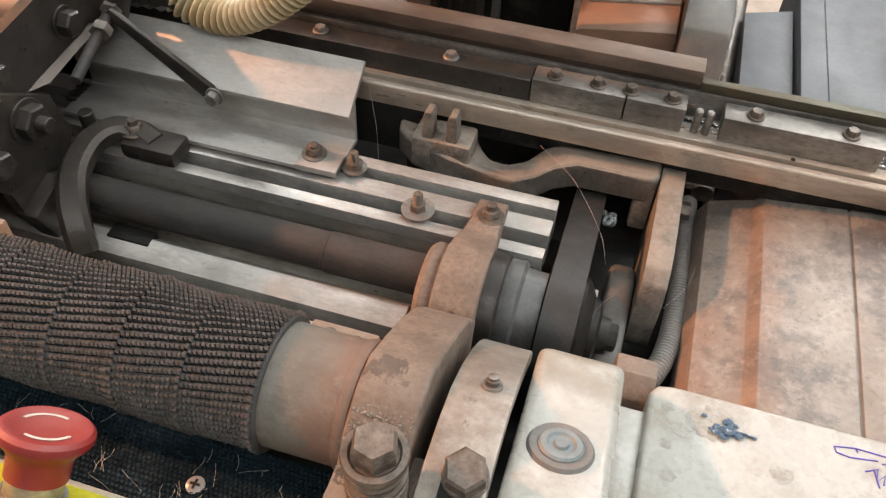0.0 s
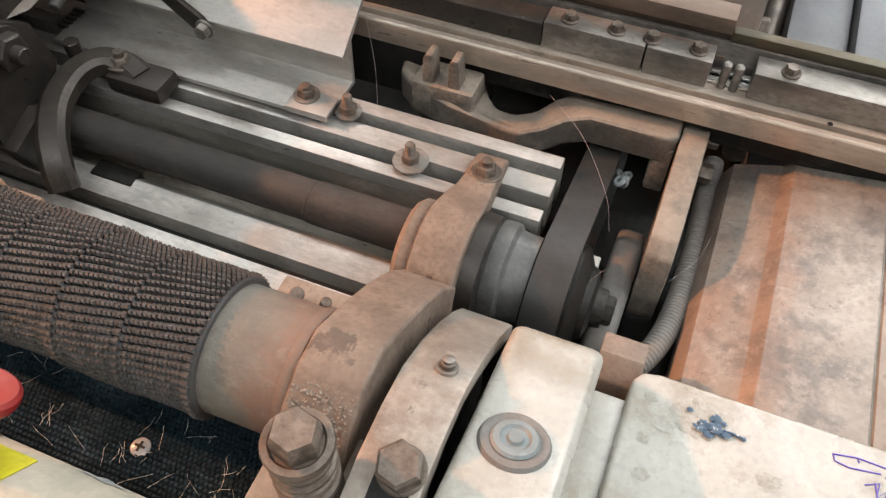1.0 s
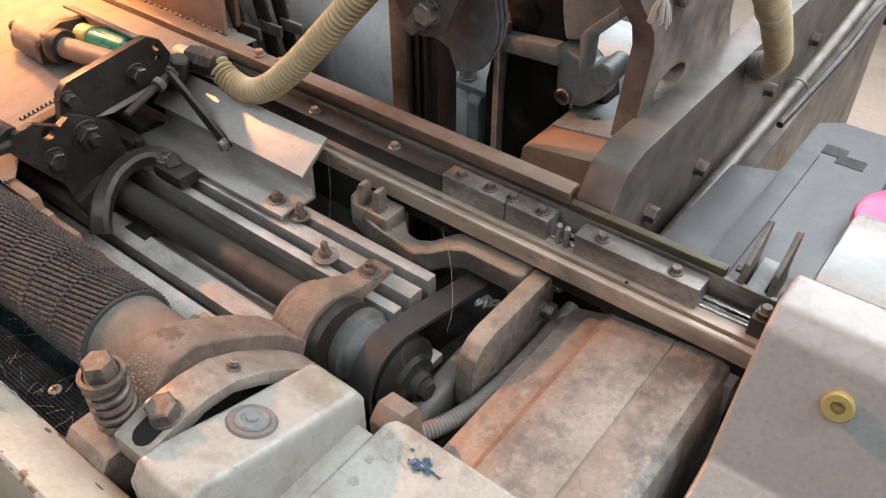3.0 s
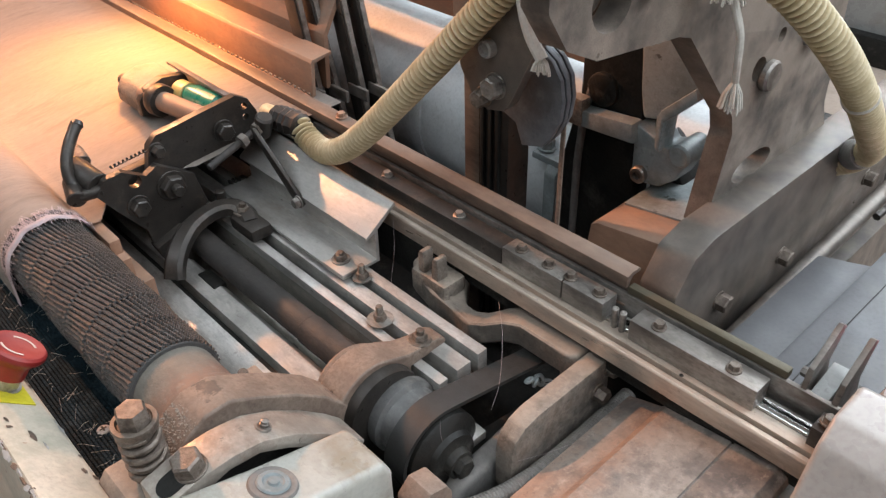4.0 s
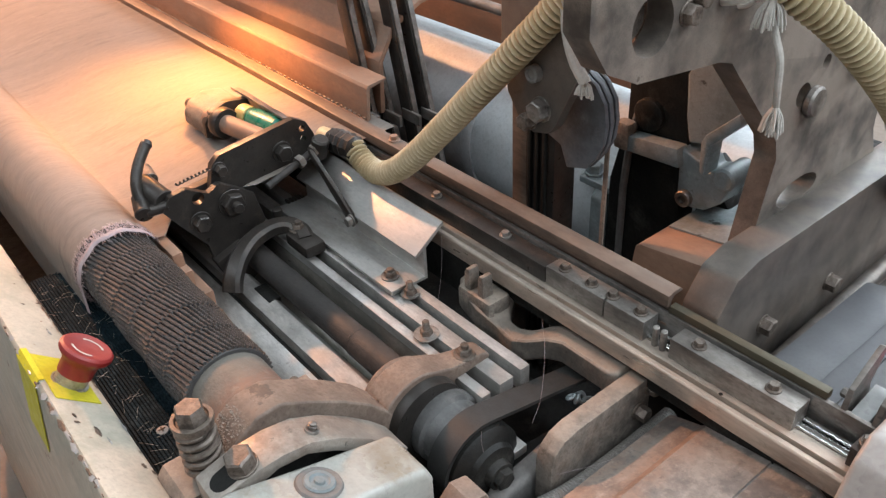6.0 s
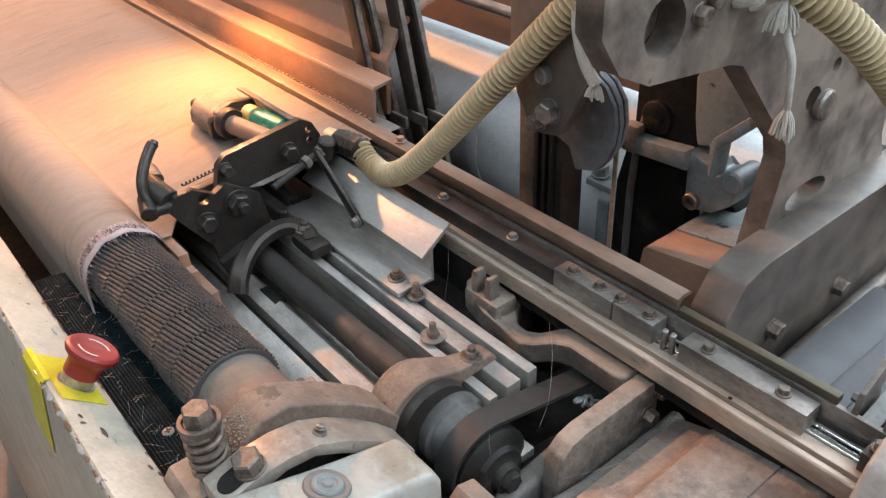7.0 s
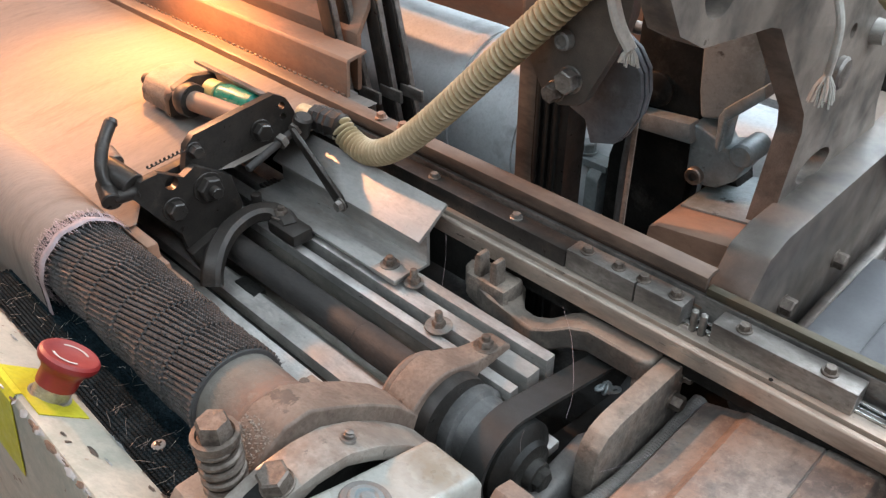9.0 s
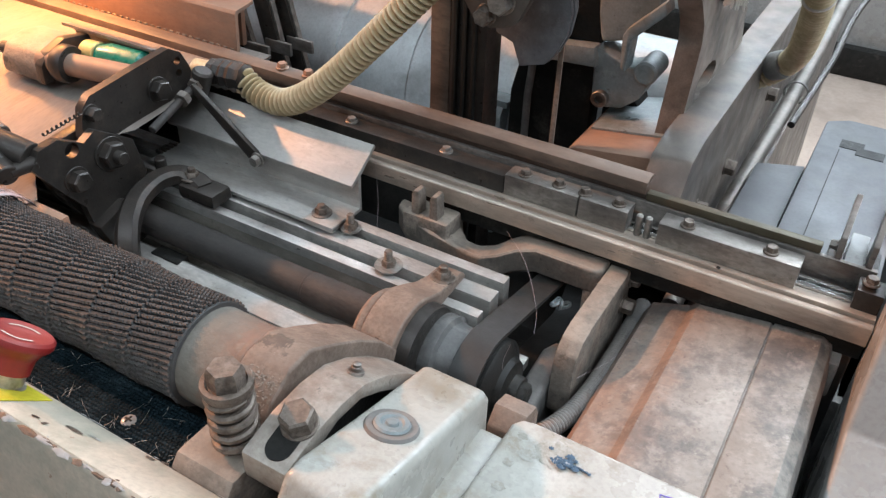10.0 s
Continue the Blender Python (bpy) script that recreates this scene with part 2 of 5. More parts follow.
# Oxide primer; on some parts its orange paints in warm lamp light.
ORANGE = mat("oxide_and_lamp_lit_sheet", (0.40, 0.22, 0.14), (0.33, 0.19, 0.125), 0.5, 0.1, 22, 0.1, 300, c=(0.25, 0.17, 0.125), c_amount=0.4, dust=LINT, dust_amount=0.35, stretch=(0.4, 1, 1), wear=0.35)
PANEL = mat("blue_grey_panel", (0.120, 0.120, 0.126), (0.092, 0.092, 0.098), 0.5, 0.2, 12, 0.08, 300, c=(0.110, 0.108, 0.106), c_amount=0.35, c_scale=9)
DRUM = mat("silver_beam_tube", (0.66, 0.69, 0.70), (0.56, 0.59, 0.60), 0.55, 0.1, 8, 0.08, 300, c=(0.33, 0.345, 0.345), c_amount=0.35, c_scale=9, wear=0.3)
HOSE = mat("cream_hose_plastic", (0.46, 0.375, 0.22), (0.40, 0.32, 0.18), 0.45, 0.0, 40, 0.08, 300, edge=(0.70, 0.60, 0.40), c=(0.42, 0.33, 0.2), c_amount=0.25, c_scale=25)
RED = mat("red_button_plastic", (0.27, 0.020, 0.019), (0.22, 0.015, 0.015), 0.42, 0.0, 50, 0.05, 500, dust=(0.45, 0.2, 0.17), dust_amount=0.25)
YELLOW = mat("yellow_label_film", (0.62, 0.56, 0.03), (0.55, 0.48, 0.03), 0.4, 0.0, 60, 0.03, 300, c=(0.4, 0.34, 0.06), c_amount=0.2, c_scale=40)
PINK = mat("pink_plastic", (0.86, 0.10, 0.30), (0.80, 0.09, 0.27), 0.35, 0.0, 20, 0.02)
BRASS = mat("yellow_brass_fitting", (0.48, 0.40, 0.15), (0.40, 0.32, 0.12), 0.45, 0.2, 60, 0.1)
CLOTH = mat("grey_white_cloth", (0.250, 0.216, 0.190), (0.218, 0.188, 0.165), 0.9, 0.0, 30, 0.3, 260, c=(0.172, 0.148, 0.130), c_amount=0.22, c_scale=16, stretch=(2.2, 0.5, 0.5), shine=0.15)
FRINGE = mat("lilac_white_yarn", (0.46, 0.385, 0.395), (0.36, 0.295, 0.305), 0.9, 0.0, 80, 0.2)
ROPE = mat("white_cotton_rope", (0.60, 0.57, 0.52), (0.48, 0.45, 0.40), 0.95, 0.0, 120, 0.3)
GREEN = mat("green_plastic_ring", (0.02, 0.22, 0.15), (0.02, 0.17, 0.12), 0.3, 0.0, 50, 0.03)
BLUE_INK = mat("blue_grease_paint", (0.025, 0.055, 0.10), (0.06, 0.11, 0.17), 0.5, 0.0, 200, 0.2, fleck=(0.5, 0.5, 0.48), fleck_at=0.6, fleck_scale=300)
PEN = mat("violet_pen_ink", (0.09, 0.06, 0.42), (0.16, 0.13, 0.5), 0.6, 0.0, 200, 0.0)
FLOOR = mat("brown_hall_floor", (0.4050, 0.3225, 0.2625), (0.3300, 0.2625, 0.2175), 0.7, 0.0, 3, 0.2, 60, c=(0.2550, 0.2025, 0.1650), c_amount=0.4, c_scale=2)
WALL = mat("hall_wall_paint", (0.32, 0.32, 0.31), (0.28, 0.28, 0.27), 0.8, 0.0, 1.0, 0.05, 20)
CASTING = mat("pale_grey_casting", (0.2909, 0.3290, 0.3356), (0.2352, 0.2670, 0.2734), 0.5, 0.1, 30, 0.3, 400, c=(0.1680, 0.1800, 0.1714), c_amount=0.35, c_scale=18, fleck=(0.0557, 0.0560, 0.0530), fleck_at=0.66, fleck_scale=50, wear=0.7)
WHEELM = mat("blue_grey_wheel_iron", (0.162, 0.174, 0.191), (0.115, 0.123, 0.136), 0.42, 0.3, 30, 0.2, 400, c=(0.084, 0.086, 0.090), c_amount=0.35, c_scale=18, wear=0.6)
RODM = mat("brown_oiled_rod", (0.0237, 0.0213, 0.0198), (0.0383, 0.0340, 0.0306), 0.66, 0.1, 40, 0.4, 400, c=(0.0543, 0.0433, 0.0378), c_amount=0.45, c_scale=20, dust=(0.0857, 0.0765, 0.0694), dust_amount=0.35, stretch=(0.5, 1, 1), fleck=(0.0092, 0.0093, 0.0090), fleck_at=0.64, fleck_scale=45, wear=0.4)
CABLE = mat("grey_conduit", (0.13, 0.125, 0.12), (0.19, 0.18, 0.17), 0.6, 0.0, 80, 0.2, dust=LINT, dust_amount=0.4, wear=0.5)

# ---- mesh helpers ----


def finish(bm, smooth=35):
    bmesh.ops.recalc_face_normals(bm, faces=bm.faces)
    for f in bm.faces:
        f.smooth = True
    for e in bm.edges:
        if len(e.link_faces) == 2 and e.calc_face_angle(0) > radians(smooth):
            e.smooth = False
    return bm


def soften(bm, r, seg=2):
    edges = [e for e in bm.edges if len(e.link_faces) == 2 and e.calc_face_angle(0) > radians(25)]
    if r > 0:
        bmesh.ops.bevel(bm, geom=edges, offset=r, segments=seg, profile=0.6, affect="EDGES", clamp_overlap=True)
    return bm


def block(x0, x1, y0, y1, z0, z1, r=0.001):
    bm = bmesh.new()
    bmesh.ops.create_cube(bm, size=1.0, matrix=Matrix.LocRotScale(((x0 + x1) / 2, (y0 + y1) / 2, (z0 + z1) / 2), None, (x1 - x0, y1 - y0, z1 - z0)))
    return soften(bm, r)


def prism(points, axis, a, b, r=0.001, holes=(), seg=2):
    """A plate: its outline in the two other axes, from a to b along axis. holes: (u, v, radius, stretch) round or oval openings."""
    bm = bmesh.new()

    def at(u, v, w):
        return {"x": (w, u, v), "y": (u, w, v), "z": (u, v, w)}[axis]

    if not holes:
        low = [bm.verts.new(at(u, v, a)) for u, v in points]
        high = [bm.verts.new(at(u, v, b)) for u, v in points]
        bm.faces.new(low), bm.faces.new(high)
        n = len(points)
        for i in range(n):
            bm.faces.new((low[i], low[(i + 1) % n], high[(i + 1) % n], high[i]))
    else:
        rings = [points] + [[(u + rad * wide * math.cos(k * math.tau / 20), v + rad * math.sin(k * math.tau / 20)) for k in range(20)] for u, v, rad, wide in [(*h, 1.0)[:4] for h in holes]]
        for w in (a, b):
            edges = []
            for ring in rings:
                vs = [bm.verts.new(at(u, v, w)) for u, v in ring]
                edges += [bm.edges.new((vs[i], vs[(i + 1) % len(vs)])) for i in range(len(vs))]
            bmesh.ops.triangle_fill(bm, edges=edges, use_beauty=True)
        for ring in rings:
            n = len(ring)
            lo = [bm.verts.new(at(u, v, a)) for u, v in ring]
            hi = [bm.verts.new(at(u, v, b)) for u, v in ring]
            for i in range(n):
                bm.faces.new((lo[i], lo[(i + 1) % n], hi[(i + 1) % n], hi[i]))
        bmesh.ops.remove_doubles(bm, verts=bm.verts, dist=1e-6)
        r = 0
    bmesh.ops.recalc_face_normals(bm, faces=bm.faces)
    return soften(bm, r, seg)


def lathe(profile, p0, axis, seg=28):
    """Turned part: profile of (along, radius), from p0 along axis."""
    bm = bmesh.new()
    d = Vector(axis).normalized()
    u = d.orthogonal().normalized()
    v = d.cross(u)
    rings = []
    for s, rad in profile:
        c = Vector(p0) + d * s
        if rad < 1e-6:
            rings.append([bm.verts.new(c)])
        else:
            rings.append([bm.verts.new(c + (u * math.cos(k * math.tau / seg) + v * math.sin(k * math.tau / seg)) * rad) for k in range(seg)])
    for r0, r1 in zip(rings, rings[1:]):
        for k in range(seg):
            q = [r0[k % len(r0)], r0[(k + 1) % len(r0)], r1[(k + 1) % len(r1)], r1[k % len(r1)]]
            q = list(dict.fromkeys(q))
            if len(q) > 2:
                bm.faces.new(q)
    for ring, flip in ((rings[0], 1), (rings[-1], 0)):
        if len(ring) > 2:
            bm.faces.new(ring)
    return bm


def rod(p0, p1, rad, seg=20, bevel=0.0006):
    L = (Vector(p1) - Vector(p0)).length
    b = min(bevel, rad * 0.4, L * 0.4)
    return lathe([(0, 0), (0, rad - b), (b, rad), (L - b, rad), (L, rad - b), (L, 0)], p0, Vector(p1) - Vector(p0), seg)


def hexagon(p0, axis, across, height, chamfer=0.0012):
    """A hex head with a turned chamfer on top."""
    rad = across / math.sqrt(3)
    bm = lathe([(0, 0), (0, rad), (height - chamfer, rad), (height, rad * 0.86), (height, 0)], p0, axis, 6)
    return bm


def spline(points, n):
    """Smooth points along a row of places (Catmull-Rom)."""
    p = [Vector(q) for q in points]
    p = [p[0] * 2 - p[1]] + p + [p[-1] * 2 - p[-2]]
    out = []
    for i in range(1, len(p) - 2):
        for k in range(n):
            t = k / n
            a, b, c, d = p[i - 1], p[i], p[i + 1], p[i + 2]
            out.append(0.5 * ((2 * b) + (c - a) * t + (2 * a - 5 * b + 4 * c - d) * t * t + (3 * b - a - 3 * c + d) * t ** 3))
    out.append(p[-2])
    return out


def tube(points, rad, seg=14, ribs=0.0, depth=0.0):
    """A tube along points; ribs: their pitch."""
    bm = bmesh.new()
    pts = [Vector(p) for p in points]
    if ribs:
        fine, acc = [pts[0]], 0.0
        step = ribs / 8
        for a, b in zip(pts, pts[1:]):
            L = (b - a).length
            while acc + step <= L:
                acc += step
                fine.append(a.lerp(b, acc / L))
            acc -= L
        pts = fine
    up = None
    rings, run = [], 0.0
    for i, p in enumerate(pts):
        d = (pts[min(i + 1, len(pts) - 1)] - pts[max(i - 1, 0)]).normalized()
        up = d.orthogonal().normalized() if up is None else (up - d * up.dot(d)).normalized()
        side = d.cross(up)
        if i:
            run += (p - pts[i - 1]).length
        r = rad
        if ribs:
            r = rad + depth * (abs(math.sin(math.pi * run / ribs)) - 0.62)
        rings.append([bm.verts.new(p + (up * math.cos(k * math.tau / seg) + side * math.sin(k * math.tau / seg)) * r) for k in range(seg)])
    for r0, r1 in zip(rings, rings[1:]):
        for k in range(seg):
            bm.faces.new((r0[k], r0[(k + 1) % seg], r1[(k + 1) % seg], r1[k]))
    bm.faces.new(rings[0]), bm.faces.new(rings[-1])
    return bm


def join(*meshes):
    out = bmesh.new()
    for b in meshes:
        me = bpy.data.meshes.new("piece")
        b.to_mesh(me)
        out.from_mesh(me)
        bpy.data.meshes.remove(me)
        b.free()
    return out


BASE = {}


def thing(name, base, label, category, group="", kind=""):
    ob = new(name)
    ob.empty_display_size = 0.01
    ob.location = base
    BASE[ob.name] = Vector(base)
    return tagged(ob, label, category, group, kind)


def part(name, bm, material, parent, label="", smooth=35):
    finish(bm, smooth)
    base = BASE[parent.name]
    bmesh.ops.translate(bm, verts=bm.verts, vec=-base)
    me = bpy.data.meshes.new(name)
    bm.to_mesh(me)
    bm.free()
    me.materials.append(material)
    ob = new(name, me)
    ob.parent = parent
    BASE[ob.name] = base
    return tagged(ob, label)


def solid(name, bm, material, label, category, group="", kind="", smooth=35):
    """A thing that is one mesh."""
    finish(bm, smooth)
    lo = Vector([min(v.co[i] for v in bm.verts) for i in range(3)])
    hi = Vector([max(v.co[i] for v in bm.verts) for i in range(3)])
    base = Vector(((lo.x + hi.x) / 2, (lo.y + hi.y) / 2, lo.z))
    bmesh.ops.translate(bm, verts=bm.verts, vec=-base)
    me = bpy.data.meshes.new(name)
    bm.to_mesh(me)
    bm.free()
    me.materials.append(material)
    ob = new(name, me)
    ob.location = base
    BASE[ob.name] = base
    return tagged(ob, label, category, group, kind)


def hex_bolt(parent, p, axis=(0, 0, 1), across=0.012, height=0.006, washer=0.009, material=None, name="bolt"):
    """Head with its washer, seated at p."""
    d = Vector(axis).normalized()
    w = 0.0014
    bm = join(lathe([(0, 0), (0, washer), (w * 0.7, washer), (w, washer - 0.0005), (w, 0)], p, d, 20), hexagon(Vector(p) + d * w, d, across, height))
    return part(name, bm, material or BOLT, parent)


def stud_nut(parent, p, height=0.012, across=0.010, washer=0.0085, stud=0.0032):
    """A threaded stud standing out of its nut and washer, at p."""
    p = Vector(p)
    z = Vector((0, 0, 1))
    prof = [(0, 0), (0, stud)]
    n = 8
    for k in range(n):
        s = 0.006 + (height - 0.006) * k / n
        prof += [(s, stud), (s + (height - 0.006) / n * 0.5, stud * 0.86)]
    prof += [(height, stud * 0.8), (height, 0)]
    nut = part("nut", hexagon(p + z * 0.0012, z, across, 0.005), BOLT, parent)
    part("washer", lathe([(0, 0), (0, washer), (0.0012, washer), (0.0012, 0)], p, z, 22), STEEL_DARK, parent)
    part("stud", lathe(prof, p, z, 14), BOLT, parent)
    return nut

# ---- the hall ----
solid("floor", block(-7, 7, -5, 9, -0.2, 0.0, 0), FLOOR, "dusty brown concrete floor of the hall", "floor", kind="structure")
solid("ceiling", block(-7, 7, -5, 9, 4.0, 4.2, 0), WALL, "plain pale ceiling of the hall", "ceiling", kind="structure")
for nm, b in (("wall_north", (-7, 7, 9, 9.2, 0, 4)), ("wall_south", (-7, 7, -5.2, -5, 0, 4)), ("wall_east", (7, 7.2, -5, 9, 0, 4)), ("wall_west", (-7.2, -7, -5, 9, 0, 4))):
    solid(nm, block(*b, 0), WALL, "plain pale painted wall of the hall", "wall", kind="structure")

# ---- machine bed, below everything: a closed trough between the side frames, near-black to paint shade into the pits ----
bed = thing("machine_bed", (-0.5, 0.6, 0.0), "steel bed of the loom under its rollers, near-black for painted shade", "machine bed")
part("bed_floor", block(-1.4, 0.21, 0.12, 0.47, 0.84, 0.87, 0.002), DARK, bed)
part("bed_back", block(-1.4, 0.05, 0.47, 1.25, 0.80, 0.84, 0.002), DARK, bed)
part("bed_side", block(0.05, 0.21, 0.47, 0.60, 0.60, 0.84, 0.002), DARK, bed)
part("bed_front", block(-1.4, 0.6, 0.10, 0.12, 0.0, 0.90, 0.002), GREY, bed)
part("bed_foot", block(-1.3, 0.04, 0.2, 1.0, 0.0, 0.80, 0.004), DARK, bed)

# ---- front beam with the stop button ----
fb = thing("front_beam", (-0.6, 0.10, 0.0), "chipped cream-painted front beam of the loom", "beam")
part("beam_body", prism([(0.0775, 1.047), (0.0805, 1.050), (0.0840, 1.0485), (0.1115, 1.0235), (0.1140, 1.0190), (0.1140, 0.90), (0.060, 0.0), (0.030, 0.0), (0.068, 0.98)], "x", -1.4, -0.008, 0.0010), CREAM, fb)
AX = Vector((0.08, 0.63, 0.77)).normalized()
EB = Vector((-0.193, 0.0965, 1.0355))
es = thing("emergency_stop", EB, "red mushroom stop button with white arrows on a silver collar", "stop button")
part("collar", lathe([(0, 0), (0, 0.0135), (0.003, 0.0135), (0.003, 0.0115), (0.011, 0.0115), (0.011, 0)], EB, AX, 28), STEEL, es, "scuffed silver collar")
part("button", lathe([(0, 0), (0, 0.0125), (0.009, 0.0128), (0.013, 0.0148), (0.016, 0.0180), (0.0182, 0.0190), (0.0205, 0.0188), (0.0220, 0.0172), (0.0222, 0.0155), (0.0212, 0.0135), (0.0210, 0)], EB + AX * 0.0105, AX, 40), RED, es)
SIDE = AX.orthogonal().normalized()
OVER = AX.cross(SIDE)


def arrow_arc(c, rad, a0, a1, w):
    bm = bmesh.new()
    n, rows = 14, []
    for k in range(n + 1):
        a = a0 + (a1 - a0) * k / n
        rows.append([bm.verts.new(c + (SIDE * math.cos(a) + OVER * math.sin(a)) * q) for q in (rad - w, rad + w)])
    for p, q in zip(rows, rows[1:]):
        bm.faces.new((p[0], p[1], q[1], q[0]))
    return bm


for a in (0.5, 3.6):
    part("arrow", arrow_arc(EB + AX * 0.0320, 0.0108, a, a + 1.7, 0.0008), ROPE, es, "white turning arrow")
lab = thing("warning_label", (-0.19, 0.09, 1.015), "yellow warning label folded over the beam edge", "label")
part("label_top", prism([(0.0840, 1.0489), (0.1085, 1.0266), (0.1089, 1.0270), (0.0844, 1.0493)], "x", -0.228, -0.168, 0), YELLOW, lab)
part("label_front", prism([(0.0840, 1.0489), (0.0806, 1.0505), (0.0770, 1.0470), (0.0683, 0.988), (0.0678, 0.988), (0.0765, 1.0475), (0.0804, 1.0512), (0.0842, 1.0495)], "x", -0.236, -0.192, 0), YELLOW, lab)



def chips(n, seed):
    """Ragged bare spots along the beam's two upper edges."""
    rnd = random.Random(seed)
    out = []
    for k in range(n):
        x = rnd.uniform(-0.62, -0.01)
        front = rnd.random() < 0.7
        if front:
            c, n_ = Vector((x, 0.0786 + rnd.uniform(-0.0008, 0.0012), 1.0489)), Vector((0, -0.35, 0.94))
        else:
            c, n_ = Vector((x, 0.1127, 1.0222)), Vector((0, 0.8, 0.6))
        if rnd.random() < 0.08:
            u = rnd.uniform(0, 1)
            c, n_ = Vector((x, 0.084 + 0.0275 * u, 1.0488 - 0.025 * u)), Vector((0, 0.673, 0.74))
        L, w = rnd.uniform(0.001, 0.0075), rnd.uniform(0.0005, 0.0026)
        t = n_.cross(Vector((1, 0, 0)))
        b = bmesh.new()
        m = 11
        ring = [b.verts.new(c + n_ * 0.0003 + Vector((1, 0, 0)) * math.cos(q * math.tau / m) * L * rnd.uniform(0.5, 1.1) + t * math.sin(q * math.tau / m) * w * rnd.uniform(0.5, 1.1)) for q in range(m)]
        top_ = b.verts.new(c + n_ * 0.0007)
        for q in range(m):
            b.faces.new((ring[q], ring[(q + 1) % m], top_))
        out.append(b)
    return join(*out)


part("paint_chips", chips(110, 5), BOLT, fb, "rusty chipped spots")["kind"] = "stuff"
part("paint_flakes", chips(60, 9), HOUSING, fb, "pale flaking paint")["kind"] = "stuff"

# ---- cloth roller ----
CY, CZ = 0.186, 1.022
ro = thing("cloth_roller", (-0.6, CY, CZ - 0.034), "take-up roller wound with black knobbly grip tape", "roller")
part("core", lathe([(0, 0), (0, 0.0305), (0.0, 0.0305), (0.086, 0.0302), (0.086, 0)], (-0.155, CY, CZ), (1, 0, 0), 48), CORE, ro, "rusty brown bare roller end")
part("groove_ring", lathe([(0, 0), (0, 0.0312), (0.003, 0.0318), (0.005, 0.0312), (0.005, 0)], (-0.088, CY, CZ), (1, 0, 0), 48), CORE, ro)
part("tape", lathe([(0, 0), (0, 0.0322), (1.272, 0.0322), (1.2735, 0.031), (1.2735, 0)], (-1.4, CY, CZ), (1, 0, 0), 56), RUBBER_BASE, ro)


def nub_field(place, nu, nv):
    """Rows of small raised knobs; place(i, j, du, dv, h) gives the corner places."""
    verts, faces = [], []
    for i in range(nu):
        for j in range(nv):
            k = len(verts)
            sh = random.uniform(0.8, 1.15)
            for h, s in ((0.0, 0.5), (1.0, 0.40)):
                for du, dv in ((-s, -s), (s, -s), (s, s), (-s, s)):
                    verts.append(place(i, j, du, dv, h * sh))
            faces += [(k + 4, k + 5, k + 6, k + 7), (k, k + 1, k + 5, k + 4), (k + 1, k + 2, k + 6, k + 5), (k + 2, k + 3, k + 7, k + 6), (k + 3, k, k + 4, k + 7)]
    me = bpy.data.meshes.new("knobs")
    me.from_pydata([tuple(v) for v in verts], [], faces)
    bm = bmesh.new()
    bm.from_mesh(me)
    bpy.data.meshes.remove(me)
    return bm


PITCH, BAND, ROUND = 0.0022, 0.0345, 54


def on_roller(i, j, du, dv, h):
    """A slanted wedge: its crest stands towards the upper side, so that each row reads as one toothed ridge."""
    mid = (i + 0.5) * PITCH
    band = int(mid / BAND)
    skew = (mid / BAND - band - 0.5) * 0.20 + 0.37 * band
    lift = max(0.0, h)
    s = (i + 0.5 + du * (0.98 - 0.10 * lift) - 0.35 * dv) * PITCH
    a = (j + 0.5 + dv * (0.80 - 0.44 * lift) + 0.16 * lift + 0.03 * math.sin(i * 2.3 + j * 1.7)) / ROUND * math.tau + skew
    r = 0.0323 + 0.0018 * h + 0.0006 * math.sin(mid * 90 + a) + (0.0007 if mid - band * BAND < 0.003 else 0)
    return Vector((-0.1250 - s, CY + r * math.cos(a), CZ + r * math.sin(a)))


part("knob_field", nub_field(on_roller, 112, ROUND), RUBBER, ro, "worn grey-black knobs of the tape")["kind"] = "stuff"
tagged(part("tape_edge", lathe([(0, 0.0312), (0, 0.0334), (0.0012, 0.0336), (0.002, 0.0330), (0.002, 0.031)], (-0.1258, CY, CZ), (1, 0, 0), 56), RUBBER, ro), "dark cut edge of the tape")
# cloth on the roller, cloth web and its frayed edge
cl = thing("cloth", (-0.8, 0.3, 1.0), "pale woven cloth drawn over the take-up roller", "cloth")


def cloth_sheet():
    bm = bmesh.new()
    prof = [(0.1475, 0.940), (0.1480, 0.985)]
    for k in range(22):
        a = radians(182 - 162 * k / 21)
        prof.append((CY + 0.0372 * math.cos(a), CZ + 0.0372 * math.sin(a)))
    prof += [(0.2245, 1.0300), (0.233, 1.0295), (0.255, 1.0310), (0.29, 1.0375), (0.33, 1.0445), (0.37, 1.0480), (0.42, 1.049), (0.47, 1.049), (0.50, 1.049)]
    xs = [-0.345 - 0.012 * i for i in range(92)]
    rows = []
    for i, x in enumerate(xs):
        row = []
        for j, (y, z) in enumerate(prof):
            w = 0.0010 * noise.noise(Vector((x * 9, y * 24, 3.1))) + 0.0004 * noise.noise(Vector((x * 60 + 25 * y, y * 9, 8)))
            q = x + (0.004 * noise.noise(Vector((1.0, y * 60, z * 60))) if i == 0 else 0) - 0.030 * min(1, max(0, (y - 0.235) / 0.02)) * max(0, min(1, (0.33 - y) / 0.02)) * (1 - i / 91)
            row.append(bm.verts.new((q, y, z + w)))
        rows.append(row)
    for a, b in zip(rows, rows[1:]):
        for j in range(len(prof) - 1):
            bm.faces.new((a[j], a[j + 1], b[j + 1], b[j]))
    return bm


part("web", cloth_sheet(), CLOTH, cl, smooth=180)


